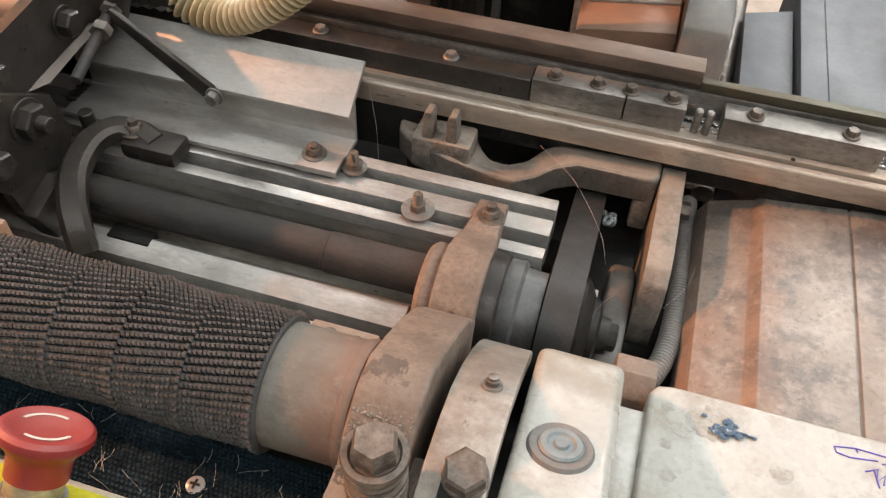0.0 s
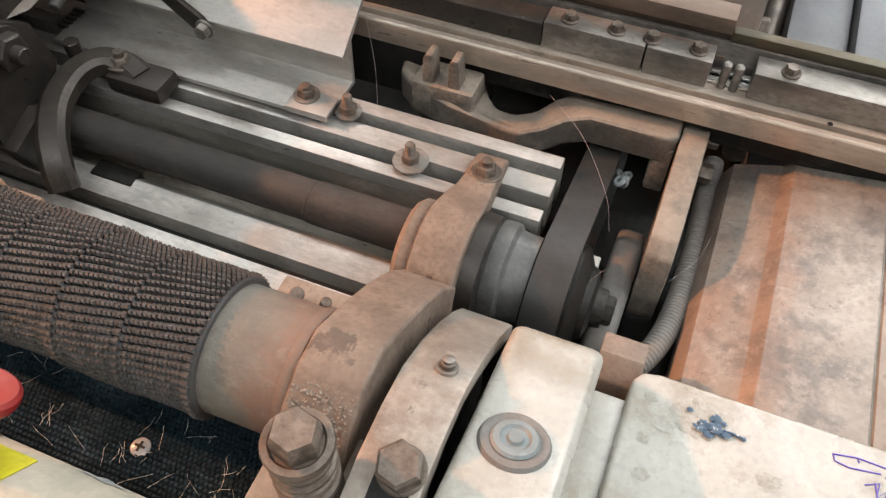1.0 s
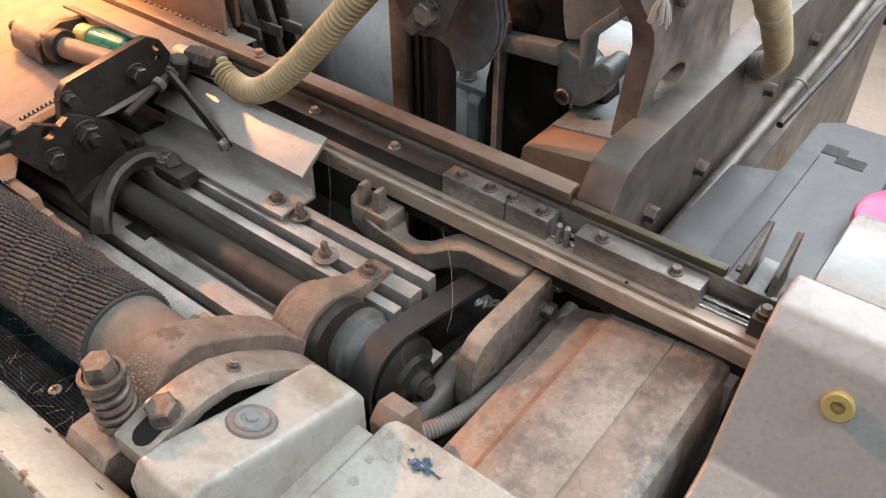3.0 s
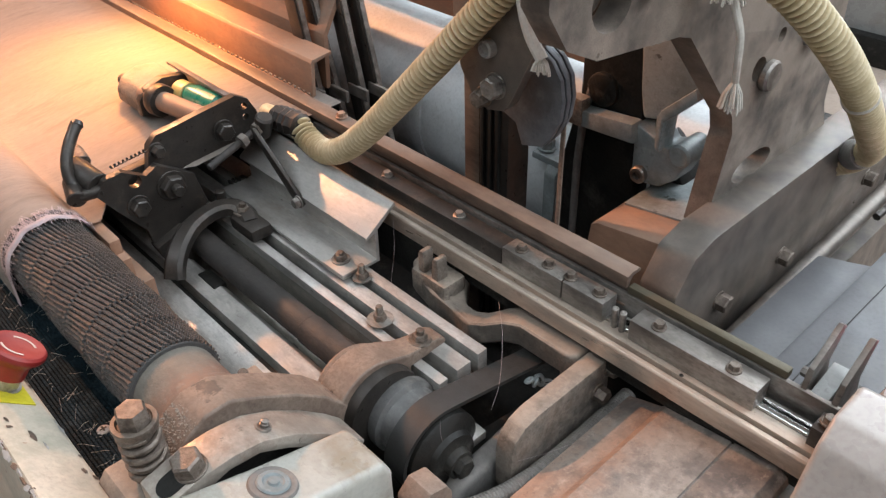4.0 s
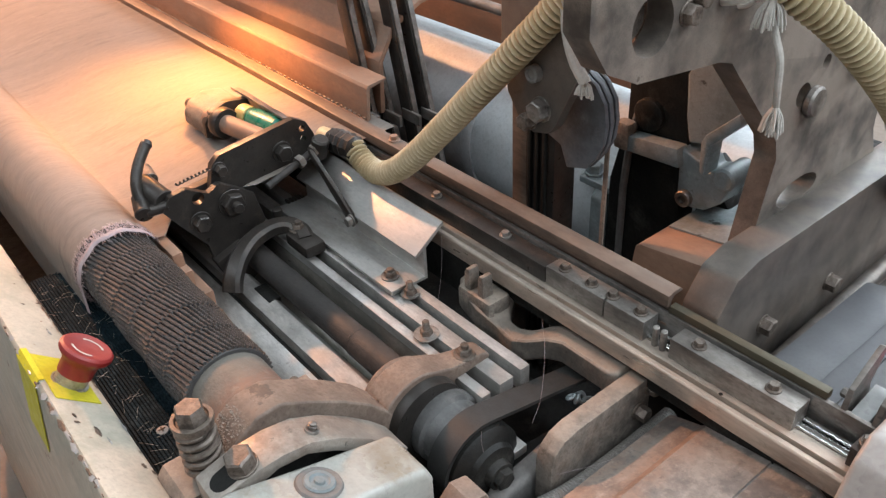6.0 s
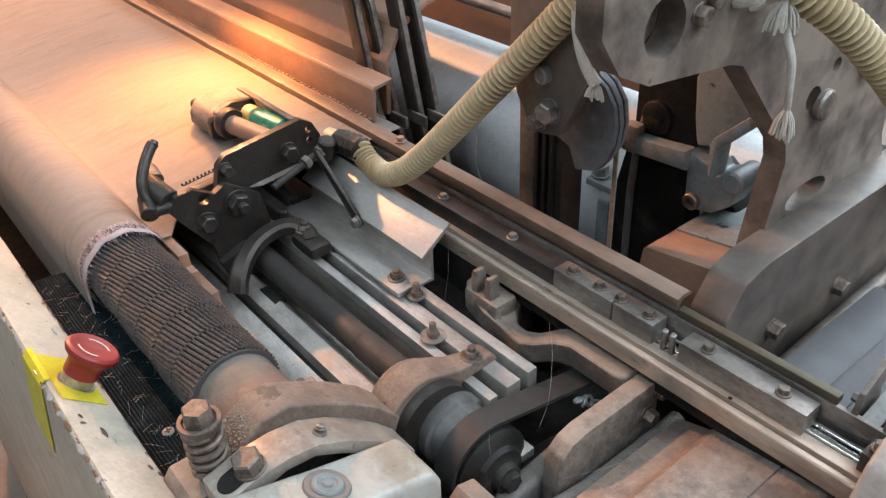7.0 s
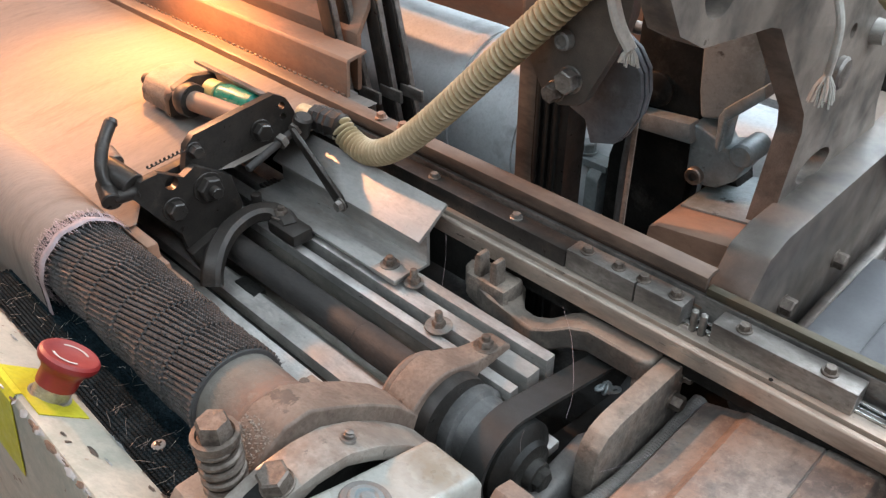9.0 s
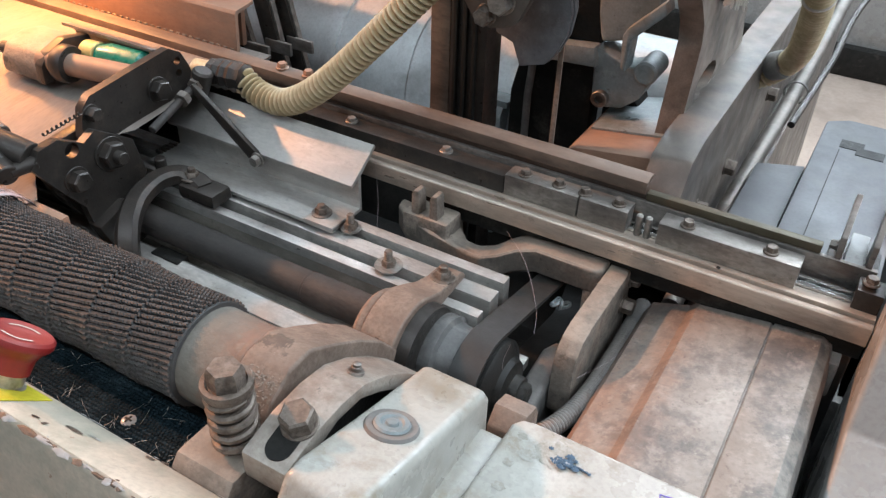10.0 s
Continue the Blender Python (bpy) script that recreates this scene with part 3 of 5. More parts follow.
def frayed_edge():
    """Loose weft ends round the roller at the cloth's edge."""
    verts, faces = [], []
    for k in range(620):
        a = radians(random.uniform(20, 235))
        x = random.uniform(-0.350, -0.333)
        L = random.uniform(0.006, 0.017)
        r0 = 0.0372 + random.uniform(-0.001, 0.0022)
        da = random.uniform(-0.12, 0.12)
        p = Vector((x, CY + r0 * math.cos(a), CZ + r0 * math.sin(a)))
        r1 = 0.0366 + random.uniform(-0.0012, 0.004)
        q = Vector((x + L, CY + r1 * math.cos(a + da), CZ + r1 * math.sin(a + da)))
        n = Vector((0, -math.sin(a), math.cos(a))) * 0.00020
        m = p.lerp(q, 0.5) + Vector((0, math.cos(a), math.sin(a))) * random.uniform(-0.0003, 0.0016)
        i = len(verts)
        verts += [p - n, p + n, m + n, m - n, q - n * 0.6, q + n * 0.6]
        faces += [(i, i + 1, i + 2, i + 3), (i + 3, i + 2, i + 5, i + 4)]
    me = bpy.data.meshes.new("ends")
    me.from_pydata([tuple(v) for v in verts], [], faces)
    bm = bmesh.new()
    bm.from_mesh(me)
    bpy.data.meshes.remove(me)
    return bm


part("fringe", frayed_edge(), FRINGE, cl, "frayed lilac-white weft ends")["kind"] = "stuff"
sel = bmesh.new()
rows = []
course = [(CY + 0.0378 * math.cos(radians(20 + 162 * k / 33)), CZ + 0.0378 * math.sin(radians(20 + 162 * k / 33))) for k in range(34)]
course += [(0.1478, 1.0000), (0.1472, 0.9880), (0.1468, 0.9720), (0.1465, 0.9550)]
for k, (y, z) in enumerate(course):
    wob = 0.0012 * math.sin(k * 0.9) - 0.006 * max(0, k - 26) / 11
    rows.append([sel.verts.new((x + wob, y - q * 0.6, z + q)) for x, q in ((-0.3335, 0.0), (-0.3320, 0.0012), (-0.3275, 0.0010), (-0.3262, -0.0004))])
for a, b in zip(rows, rows[1:]):
    for j in range(3):
        sel.faces.new((a[j], a[j + 1], b[j + 1], b[j]))
part("selvedge", sel, FRINGE, cl, "pale pink selvedge band", smooth=180)

# ---- rubber mat below the roller ----
rm = thing("rubber_mat", (-0.2, 0.14, 0.98), "black ribbed rubber strip with lint on it", "rubber strip")
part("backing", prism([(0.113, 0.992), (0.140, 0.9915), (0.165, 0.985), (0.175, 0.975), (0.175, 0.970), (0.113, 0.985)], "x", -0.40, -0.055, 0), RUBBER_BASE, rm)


def on_mat(i, j, du, dv, h):
    y = 0.1145 + (j + 0.5 + dv * (0.95 - 0.3 * h) + 0.12 * h) * 0.0026
    z = 0.992 - max(0, y - 0.138) * 0.25
    return Vector((-0.057 - (i + 0.5 + du * 0.9 + (0.5 if j % 2 else 0)) * 0.0024, y, z + 0.0014 * h))


part("rib_field", nub_field(on_mat, 150, 20), MAT_RUBBER, rm)["kind"] = "stuff"
part("screw", lathe([(0, 0), (0, 0.0046), (0.0008, 0.0046), (0.0016, 0.0030), (0.0018, 0)], (-0.151, 0.138, 0.9925), (0, 0, 1), 20), HOUSING, rm, "bright cross-head screw")
# Near-black cross laid on top for the shade in the screw's recess.
part("screw_cross", join(block(-0.1535, -0.1485, 0.1374, 0.1386, 0.9940, 0.9946, 0), block(-0.1516, -0.1504, 0.1355, 0.1405, 0.9940, 0.9945, 0)), DARK, rm)


def lint(n, seed):
    rnd = random.Random(seed)
    pieces = []
    for k in range(n):
        x, y = rnd.uniform(-0.40, -0.07), rnd.uniform(0.116, 0.158)
        a, L = rnd.gauss(math.pi / 2, 0.45), rnd.uniform(0.004, 0.020)
        pts = []
        for q in range(4):
            t = q / 3
            pts.append((x + math.cos(a) * L * t + rnd.uniform(-1, 1) * 0.001, y + math.sin(a) * L * 0.6 * t, 0.9935 + rnd.uniform(0, 0.001)))
        pieces.append(tube(pts, 0.00009, 3))
    return join(*pieces)


part("lint", lint(110, 4), ROPE, rm, "stray pale threads")["kind"] = "stuff"

# ---- bearing housing, clamp arm, spring bolt ----
bh = thing("bearing_housing", (-0.065, 0.2, 0.93), "rusty cast bearing cap over the roller end, caked with dust", "bearing housing")
part("cap", prism([(0.138, 0.96), (0.139, 1.005), (0.146, 1.030), (0.158, 1.046), (0.174, 1.056), (0.192, 1.057), (0.213, 1.045), (0.236, 1.030), (0.258, 1.012), (0.278, 0.988), (0.280, 0.975), (0.262, 0.950), (0.16, 0.93)], "x", -0.082, -0.0515, 0.0025, seg=3), RUST, bh)
part("foot", block(-0.085, -0.052, 0.125, 0.27, 0.88, 0.965, 0.004), DARK, bh)


def crumbs(n, seed):
    """Flat flakes of dust, densest towards the front foot of the cap."""
    rnd = random.Random(seed)
    out = []
    for k in range(n):
        y = 0.141 + 0.040 * rnd.random() ** 1.7
        z = 1.0570 - 9.5 * (0.190 - y) ** 2
        b = bmesh.new()
        r = rnd.uniform(0.0003, 0.0009)
        bmesh.ops.create_icosphere(b, subdivisions=1, radius=r, matrix=Matrix.LocRotScale((rnd.uniform(-0.080, -0.053), y, z - r * 0.1), Euler((rnd.uniform(0.3, 0.9), rnd.uniform(-0.3, 0.3), rnd.random() * 6)), (1, rnd.uniform(0.5, 1.6), rnd.uniform(0.2, 0.45))))
        out.append(b)
    return join(*out)


part("caked_dust", crumbs(700, 2), CAKED, bh, "caked dust crumbs")["kind"] = "stuff"
ca = thing("slotted_clamp", (-0.03, 0.2, 1.0), "pale worn clamp arm with a slot and hex bolt", "clamp arm")
arc = [(0.126, 1.046), (0.150, 1.0525), (0.172, 1.0535), (0.192, 1.0505), (0.212, 1.040), (0.232, 1.025), (0.250, 1.008), (0.262, 0.994)]
low = [(0.258, 0.988), (0.244, 1.000), (0.226, 1.017), (0.206, 1.032), (0.188, 1.0425), (0.168, 1.0445), (0.152, 1.040), (0.148, 1.030), (0.126, 1.028)]
part("arm", prism(arc + low, "x", -0.044, -0.016, 0.0016), ARM, ca, "pale grey-brown cast arm")
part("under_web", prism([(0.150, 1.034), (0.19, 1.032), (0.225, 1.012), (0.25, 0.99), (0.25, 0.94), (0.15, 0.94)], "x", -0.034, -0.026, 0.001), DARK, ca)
slot = [(-0.0275 + 0.0075 * math.cos(a), 0.1365 + 0.0075 * math.sin(a)) for a in [math.pi + math.pi * k / 10 for k in range(11)]] + [(-0.0275 + 0.0075 * math.cos(a), 0.1520 + 0.0075 * math.sin(a)) for a in [math.pi * k / 10 for k in range(11)]]
cut = prism(slot, "z", 0.0, 0.0006, 0)
for v in cut.verts:
    v.co.z += 1.0461 + 0.2708 * (v.co.y - 0.126)
# The arm is closed here; a near-black patch paints the slot's shade.
part("slot", cut, DARK, ca, "dark patch painting the shade of the open slot")
hex_bolt(ca, (-0.026, 0.1505, 1.0525), (0, -0.2, 1), 0.0160, 0.0100, 0.0098)
part("grease_nipple", lathe([(0, 0), (0, 0.0048), (0.002, 0.0048), (0.002, 0.003), (0.004, 0.003), (0.0045, 0.0022), (0.006, 0.0026), (0.0068, 0.0012), (0.0068, 0)], (-0.027, 0.198, 1.0475), (0, 0.35, 1), 18), STEEL_DARK, ca, "small steel grease nipple")
sp = thing("spring_bolt", (-0.059, 0.138, 1.0), "rusty hex bolt with a flange and coil spring", "spring bolt")
part("base_block", prism([(0.112, 1.022), (0.118, 1.030), (0.165, 1.030), (0.165, 0.95), (0.112, 0.95)], "x", -0.083, -0.044, 0.002), IRON, sp)
part("shank", rod((-0.059, 0.138, 1.02), (-0.059, 0.138, 1.072), 0.0075), BOLT, sp)
coil = [(-0.059 + 0.0105 * math.cos(a), 0.138 + 0.0105 * math.sin(a), 1.031 + 0.038 * a / (math.tau * 5)) for a in [k * math.tau / 22 for k in range(22 * 5 + 1)]]
part("spring", tube(coil, 0.0024, 8), BOLT, sp, "coiled rusty spring")
part("flange", lathe([(0, 0), (0, 0.0125), (0.0045, 0.0135), (0.006, 0.013), (0.0062, 0.0105), (0.005, 0.0095), (0.005, 0)], (-0.059, 0.138, 1.070), (0, 0, 1), 30), BOLT, sp)
part("head", hexagon((-0.059, 0.138, 1.075), (0, 0, 1), 0.0165, 0.0105, 0.0028), BOLT, sp)

# ---- white casting, plate and mount ----
wc = thing("white_cover", (0.01, 0.17, 0.9), "white-painted rounded cover with a round rubber plug", "machine cover")
part("shell", prism([(0.116, 0.90), (0.113, 0.99), (0.113, 1.046), (0.121, 1.0575), (0.133, 1.0570), (0.181, 1.042), (0.244, 1.025), (0.249, 1.015), (0.249, 0.90)], "x", -0.012, 0.031, 0.0065, seg=4), WHITE, wc)
n_up = Vector((0, 0.30, 1)).normalized()
pl = part("plug", lathe([(0, 0), (0, 0.0145), (0.003, 0.0148), (0.0046, 0.0138), (0.005, 0.0120), (0.0044, 0.0105), (0.0044, 0)], (0.008, 0.180, 1.0395), n_up, 40), CABLE, wc, "dark ringed rubber plug")
part("cap", lathe([(0, 0), (0.0048, 0.0100), (0.0060, 0.0090), (0.0062, 0.0065), (0.0050, 0.0055), (0.0050, 0.0036), (0.0064, 0.0030), (0.0068, 0.0016), (0.0066, 0)], (0.008, 0.180, 1.0395), n_up, 32), CASTING, pl, "pale worn cap with a centre button")
wp = thing("white_plate", (0.12, 0.17, 0.9), "white-painted machine plate with blue smears and pen marks", "machine plate")
part("plate", prism([(0.046, 0.06), (0.046, 0.249), (0.050, 0.255), (0.058, 0.2565), (0.205, 0.2565), (0.210, 0.250), (0.210, 0.06)], "z", 0.955, 1.0035, 0.003, seg=3), WHITE, wp)
part("side_strip", prism([(0.028, 0.07), (0.028, 0.240), (0.0475, 0.240), (0.0475, 0.07)], "z", 0.94, 0.9985, 0.002), WHITE, wp)
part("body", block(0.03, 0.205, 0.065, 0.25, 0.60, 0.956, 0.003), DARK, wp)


def smear(cx, cy, z, r, seed, n=44):
    rnd = random.Random(seed)
    bm = bmesh.new()
    c = bm.verts.new((cx, cy, z + 0.0003))
    ring = []
    for k in range(n):
        a = k * math.tau / n
        q = r * max(0.25, 0.85 + 0.42 * noise.noise(Vector((2.2 * math.cos(a) + seed * 3.7, 2.2 * math.sin(a), seed))) + 0.08 * rnd.uniform(-1, 1))
        ring.append(bm.verts.new((cx + q * math.cos(a), cy + q * 0.8 * math.sin(a), z)))
    for k in range(n):
        bm.faces.new((c, ring[k], ring[(k + 1) % n]))
    return bm


part("dirt_film", join(smear(0.078, 0.240, 1.0037, 0.014, 11), smear(0.064, 0.232, 1.0037, 0.006, 13), smear(0.057, 0.222, 1.0037, 0.004, 14), smear(0.056, 0.243, 1.0037, 0.0035, 15), smear(0.112, 0.222, 1.0037, 0.006, 17), smear(0.060, 0.205, 1.0037, 0.0045, 18)), DIRT, wp, "brown dirt round the smears")["kind"] = "stuff"
rnd = random.Random(21)
blots = [smear(0.083 + rnd.gauss(0, 0.0038), 0.237 + rnd.gauss(0, 0.0026), 1.0040 + 0.00005 * k, rnd.uniform(0.0008, 0.0032), 30 + k, 24) for k in range(26)]
part("paint_smear", join(*blots, tube([(0.086, 0.2375, 1.0042), (0.093, 0.2382, 1.0042), (0.098, 0.2375, 1.0042)], 0.0007, 6), smear(0.0985, 0.2375, 1.0041, 0.0014, 4)), BLUE_INK, wp, "smeared dark blue paint")["kind"] = "stuff"
part("paint_smear", join(smear(0.100, 0.200, 1.0041, 0.004, 5), smear(0.106, 0.202, 1.0041, 0.0018, 8)), GREEN, wp, "faint blue-green spot")["kind"] = "stuff"
pen = [[(0.136, 0.2455), (0.146, 0.2475), (0.160, 0.2470)], [(0.136, 0.2455), (0.137, 0.2425), (0.143, 0.2415)], [(0.143, 0.2415), (0.156, 0.2435)], [(0.160, 0.2470), (0.163, 0.2435), (0.158, 0.2425)],
       [(0.150, 0.236), (0.156, 0.239), (0.155, 0.232), (0.159, 0.2365), (0.158, 0.231)], [(0.146, 0.2475), (0.147, 0.2455)], [(0.154, 0.2385), (0.156, 0.229)]]
part("pen_mark", join(*[tube([(x, y, 1.0037) for x, y in row], 0.00038, 6) for row in pen]), PEN, wp, "violet scribbled pen lines")
solid("mount_block", prism([(0.252, 0.95), (0.252, 0.988), (0.262, 0.998), (0.276, 0.994), (0.280, 0.985), (0.280, 0.95)], "x", 0.028, 0.050, 0.0015), RUST, "rusty brown steel block beside the white plate", "block")

# ---- stained sheet cover ----
sc = thing("sheet_cover", (0.13, 0.35, 0.86), "grey sheet-metal cover stained with rust and oil", "machine cover")
part("shell", prism([(0.066, 0.87), (0.066, 0.958), (0.071, 0.969), (0.098, 0.978), (0.104, 0.985), (0.1545, 0.991), (0.1548, 0.9895), (0.1562, 0.9895), (0.1565, 0.9915), (0.188, 0.9945), (0.195, 0.990), (0.199, 0.975), (0.201, 0.87)], "y", 0.262, 0.443, 0.002), COVER, sc)
part("end_tab", block(0.196, 0.203, 0.425, 0.448, 0.955, 0.985, 0.002), GREY, sc)

# ---- right end housing ----
ho = thing("end_housing", (0.35, 0.3, 0.0), "large grey-white enamelled end housing with rounded edges", "machine housing")
part("shell", prism([(0.05, 0.0), (0.05, 0.90), (0.14, 0.935), (0.30, 0.975), (0.355, 0.995), (0.392, 1.078), (0.405, 1.089), (0.436, 1.090), (0.442, 1.084), (0.442, 0.0)], "x", 0.214, 0.62, 0.008, seg=4), HOUSING, ho)
part("back_shell", block(0.222, 0.62, 0.442, 0.53, 0.0, 1.086, 0.008), HOUSING, ho)
nrm = Vector((0, -0.915, 0.40)).normalized()
part("yellow_bush", lathe([(0, 0), (0, 0.0075), (0.003, 0.0085), (0.007, 0.0088), (0.009, 0.0078), (0.009, 0.004), (0.004, 0.0035), (0.004, 0)], (0.266, 0.385, 1.057), nrm, 24), BRASS, ho, "yellow plastic bush with a dark hole")
pk = thing("pink_lid", (0.262, 0.668, 0.86), "bright pink round plastic lid on a tub", "tub")
part("lid", lathe([(0, 0), (0, 0.055), (0.018, 0.056), (0.022, 0.0545), (0.024, 0.050), (0.0245, 0)], (0.262, 0.668, 0.978), (0, 0, 1), 48), PINK, pk)
part("tub", lathe([(0, 0), (0, 0.048), (0.12, 0.052), (0.12, 0)], (0.262, 0.668, 0.859), (0, 0, 1), 40), HOUSING, pk, "white tub")

# ---- slotted clamp bars ----
cb = thing("slotted_bar", (-0.4, 0.36, 0.94), "machined steel clamping bar with two long slots and studs", "clamping bar")
for nm, y0, y1, z1 in (("back_bar", 0.3795, 0.3895, 0.9875), ("middle_bar", 0.3575, 0.3720, 0.9855), ("front_bar", 0.3390, 0.3480, 0.9840)):
    part(nm, block(-1.3, -0.026, y0, y1, 0.958, z1, 0.0008), STEEL, cb)
# Near-black web puts the shade of the two slots into its colour.
part("web", block(-1.3, -0.0275, 0.3395, 0.389, 0.945, 0.966, 0.0008), DARK, cb)
part("lower_lip", prism([(0.3390, 0.975), (0.3365, 0.960), (0.322, 0.938), (0.322, 0.930), (0.345, 0.93), (0.345, 0.97)], "x", -1.3, -0.03, 0.0008), OILED, cb)
part("foot_strip", block(-0.060, 0.012, 0.335, 0.350, 0.948, 0.956, 0.0008), STEEL, cb)
stud_nut(cb, (-0.163, 0.3757, 0.9880), 0.014)
stud_nut(cb, (-0.111, 0.3527, 0.9865), 0.0145, 0.0095, 0.011)

# ---- bent guide sheet ----
gs = thing("guide_sheet", (-0.3, 0.39, 0.985), "bent pale steel guide sheet bolted on the clamping bar", "guide sheet")
part("sheet", prism([(0.362, 0.9885), (0.402, 0.9885), (0.4025, 1.0215), (0.424, 1.0380), (0.4225, 1.0405), (0.3895, 1.0180), (0.3900, 1.0152), (0.3990, 1.0195), (0.399, 0.9915), (0.362, 0.9915)], "x", -0.376, -0.171, 0.0004), SHEET, gs)
part("end_lug", prism([(-0.200, 0.361), (-0.171, 0.361), (-0.171, 0.380), (-0.200, 0.380)], "z", 0.9885, 0.9935, 0.001), SHEET, gs)
stud_nut(gs, (-0.191, 0.3745, 0.9935), 0.0085)
part("toothed_edge", join(*[block(-0.382 + 0.0, -0.374, 0.3745 + 0.0042 * k, 0.3772 + 0.0042 * k, 0.990, 0.9935, 0.0003) for k in range(5)]), BLACK, gs, "black toothed end")

# ---- temple rod in its two clamps ----
SY, SZ = 0.312, 0.970
tr = thing("dark_rod", (-0.3, SY, SZ - 0.02), "dark oily steel rod held by two clamps", "rod")
part("rod", rod((-1.2, SY + 0.0015, SZ + 0.0015), (-0.155, SY + 0.0015, SZ + 0.0015), 0.0126, 32, 0.001), RODM, tr)
part("sleeve", rod((-0.157, SY + 0.0015, SZ + 0.0015), (-0.05, SY + 0.0015, SZ + 0.0015), 0.0134, 32, 0.0012), RODM, tr, "slightly thicker dark sleeve")
part("worn_ring", rod((-0.159, SY + 0.0015, SZ + 0.0015), (-0.156, SY + 0.0015, SZ + 0.0015), 0.0130, 32, 0.0008), RODM, tr)


def ring_clamp(name, x0, x1, material, label):
    th = thing(name, ((x0 + x1) / 2, SY, SZ - 0.03), label, "clamp")
    outer = [(0.2995 + 0.0365 * math.cos(radians(a)), 0.9745 + 0.0365 * math.sin(radians(a))) for a in range(75, 290, 10)]
    pts = [(0.374, 0.984), (0.374, 0.9885), (0.368, 0.9925), (0.350, 0.9945), (0.336, 0.9975), (0.322, 1.004)] + outer + [(0.330, 0.945), (0.335, 0.960), (0.337, 0.984)]
    bm = prism(pts, "x", x0, x1, 0.0042, seg=3)
    mid = (x0 + x1) / 2
    for v in bm.verts:
        t = min(1, max(0, (v.co.y - 0.318) / 0.03))
        v.co.x = mid + (v.co.x - mid) * (1 - 0.28 * t)
    part("body", bm, material, th)
    return th


k1 = ring_clamp("rod_clamp", -0.079, -0.052, RUST, "rusty curved clamp round the rod, bolted to the bar")
hex_bolt(k1, (-0.064, 0.354, 0.9938), (0, 0.1, 1), 0.0105, 0.005, 0.0095)
part("bolt_end", rod((-0.064, 0.3545, 0.998), (-0.064, 0.3550, 1.0045), 0.0034, 14), BOLT, k1)
part("lip_ring", lathe([(0, 0.015), (0, 0.029), (0.003, 0.0315), (0.007, 0.0315), (0.010, 0.030), (0.010, 0.015)], (-0.090, 0.3005, 0.9730), (1, 0, 0), 40), RUST, k1, "raised rusty ring")
part("seal", lathe([(0, 0), (0, 0.0335), (0.009, 0.0325), (0.009, 0)], (-0.052, 0.302, 0.9725), (1, 0, 0), 40), BLACK, k1, "black rubber seal")
k2 = thing("rod_clamp", (-0.32, SY, SZ - 0.03), "blackened curved clamp over the rod, bolted to the bar", "clamp")


def bar_sweep(points, wide, high):
    """A bar with rounded edges swept along points, its wide side level."""
    bm = bmesh.new()
    pts = spline(points, 6)
    rings = []
    for i, p in enumerate(pts):
        d = (pts[min(i + 1, len(pts) - 1)] - pts[max(i - 1, 0)]).normalized()
        side = d.cross(Vector((0, 0, 1))).normalized()
        up = side.cross(d)
        rings.append([bm.verts.new(p + side * u * wide + up * v * high) for u, v in ((-0.5, -0.28), (-0.3, -0.5), (0.3, -0.5), (0.5, -0.28), (0.5, 0.28), (0.3, 0.5), (-0.3, 0.5), (-0.5, 0.28))])
    for a, b in zip(rings, rings[1:]):
        for k in range(8):
            bm.faces.new((a[k], a[(k + 1) % 8], b[(k + 1) % 8], b[k]))
    bm.faces.new(rings[0]), bm.faces.new(rings[-1])
    return bm


part("body", bar_sweep([(-0.293, 0.347, 0.9945), (-0.308, 0.351, 0.9975), (-0.321, 0.346, 1.0015), (-0.328, 0.329, 1.0020), (-0.326, 0.306, 0.9980), (-0.318, 0.287, 0.9900), (-0.309, 0.274, 0.9800), (-0.304, 0.268, 0.9680)], 0.018, 0.014), BLACK, k2)
part("end_pad", block(-0.314, -0.274, 0.336, 0.359, 0.9870, 1.0000, 0.0040), BLACK, k2)
hex_bolt(k2, (-0.309, 0.349, 1.0005), (0, 0.1, 1), 0.0110, 0.005, 0.0090)
part("bolt_end", rod((-0.309, 0.3496, 1.006), (-0.309, 0.3502, 1.0105), 0.0034, 14), BOLT, k2)
part("pin", rod((-0.340, 0.345, 1.0), (-0.340, 0.345, 1.0125), 0.005, 16), BLACK, k2)

# ---- lower rails in front of the rod ----
lr = thing("lower_rail", (-0.5, 0.28, 0.93), "pale grooved aluminium rail below the dark rod", "rail")
part("rail_body", prism([(0.2405, 0.946), (0.2410, 0.952), (0.2695, 0.9565), (0.2700, 0.944), (0.2785, 0.944), (0.2790, 0.9575), (0.2960, 0.9605), (0.3010, 0.9560), (0.3015, 0.925), (0.2405, 0.925)], "x", -1.2, -0.098, 0.0006), STEEL, lr)
part("groove_floor", block(-1.2, -0.099, 0.2702, 0.2783, 0.9440, 0.9455, 0), DARK, lr, "black strip along the floor of the groove")
# No notch is cut; the near-black block paints its shade.
part("rail_notch", block(-0.305, -0.275, 0.290, 0.3022, 0.948, 0.9612, 0.0006), DARK, lr, "dark block painting the shade of a notch")
part("trough_sheet", block(-1.2, -0.099, 0.3016, 0.3220, 0.936, 0.940, 0.0006), OILED, lr, "oily trough under the rod")
part("small_screw", join(rod((-0.128, 0.238, 0.985), (-0.121, 0.233, 1.003), 0.004, 12), rod((-0.112, 0.240, 0.985), (-0.108, 0.238, 0.996), 0.003, 12)), BOLT, lr)
part("screw_foot", block(-0.14, -0.10, 0.228, 0.252, 0.93, 0.986, 0.002), IRON, lr)

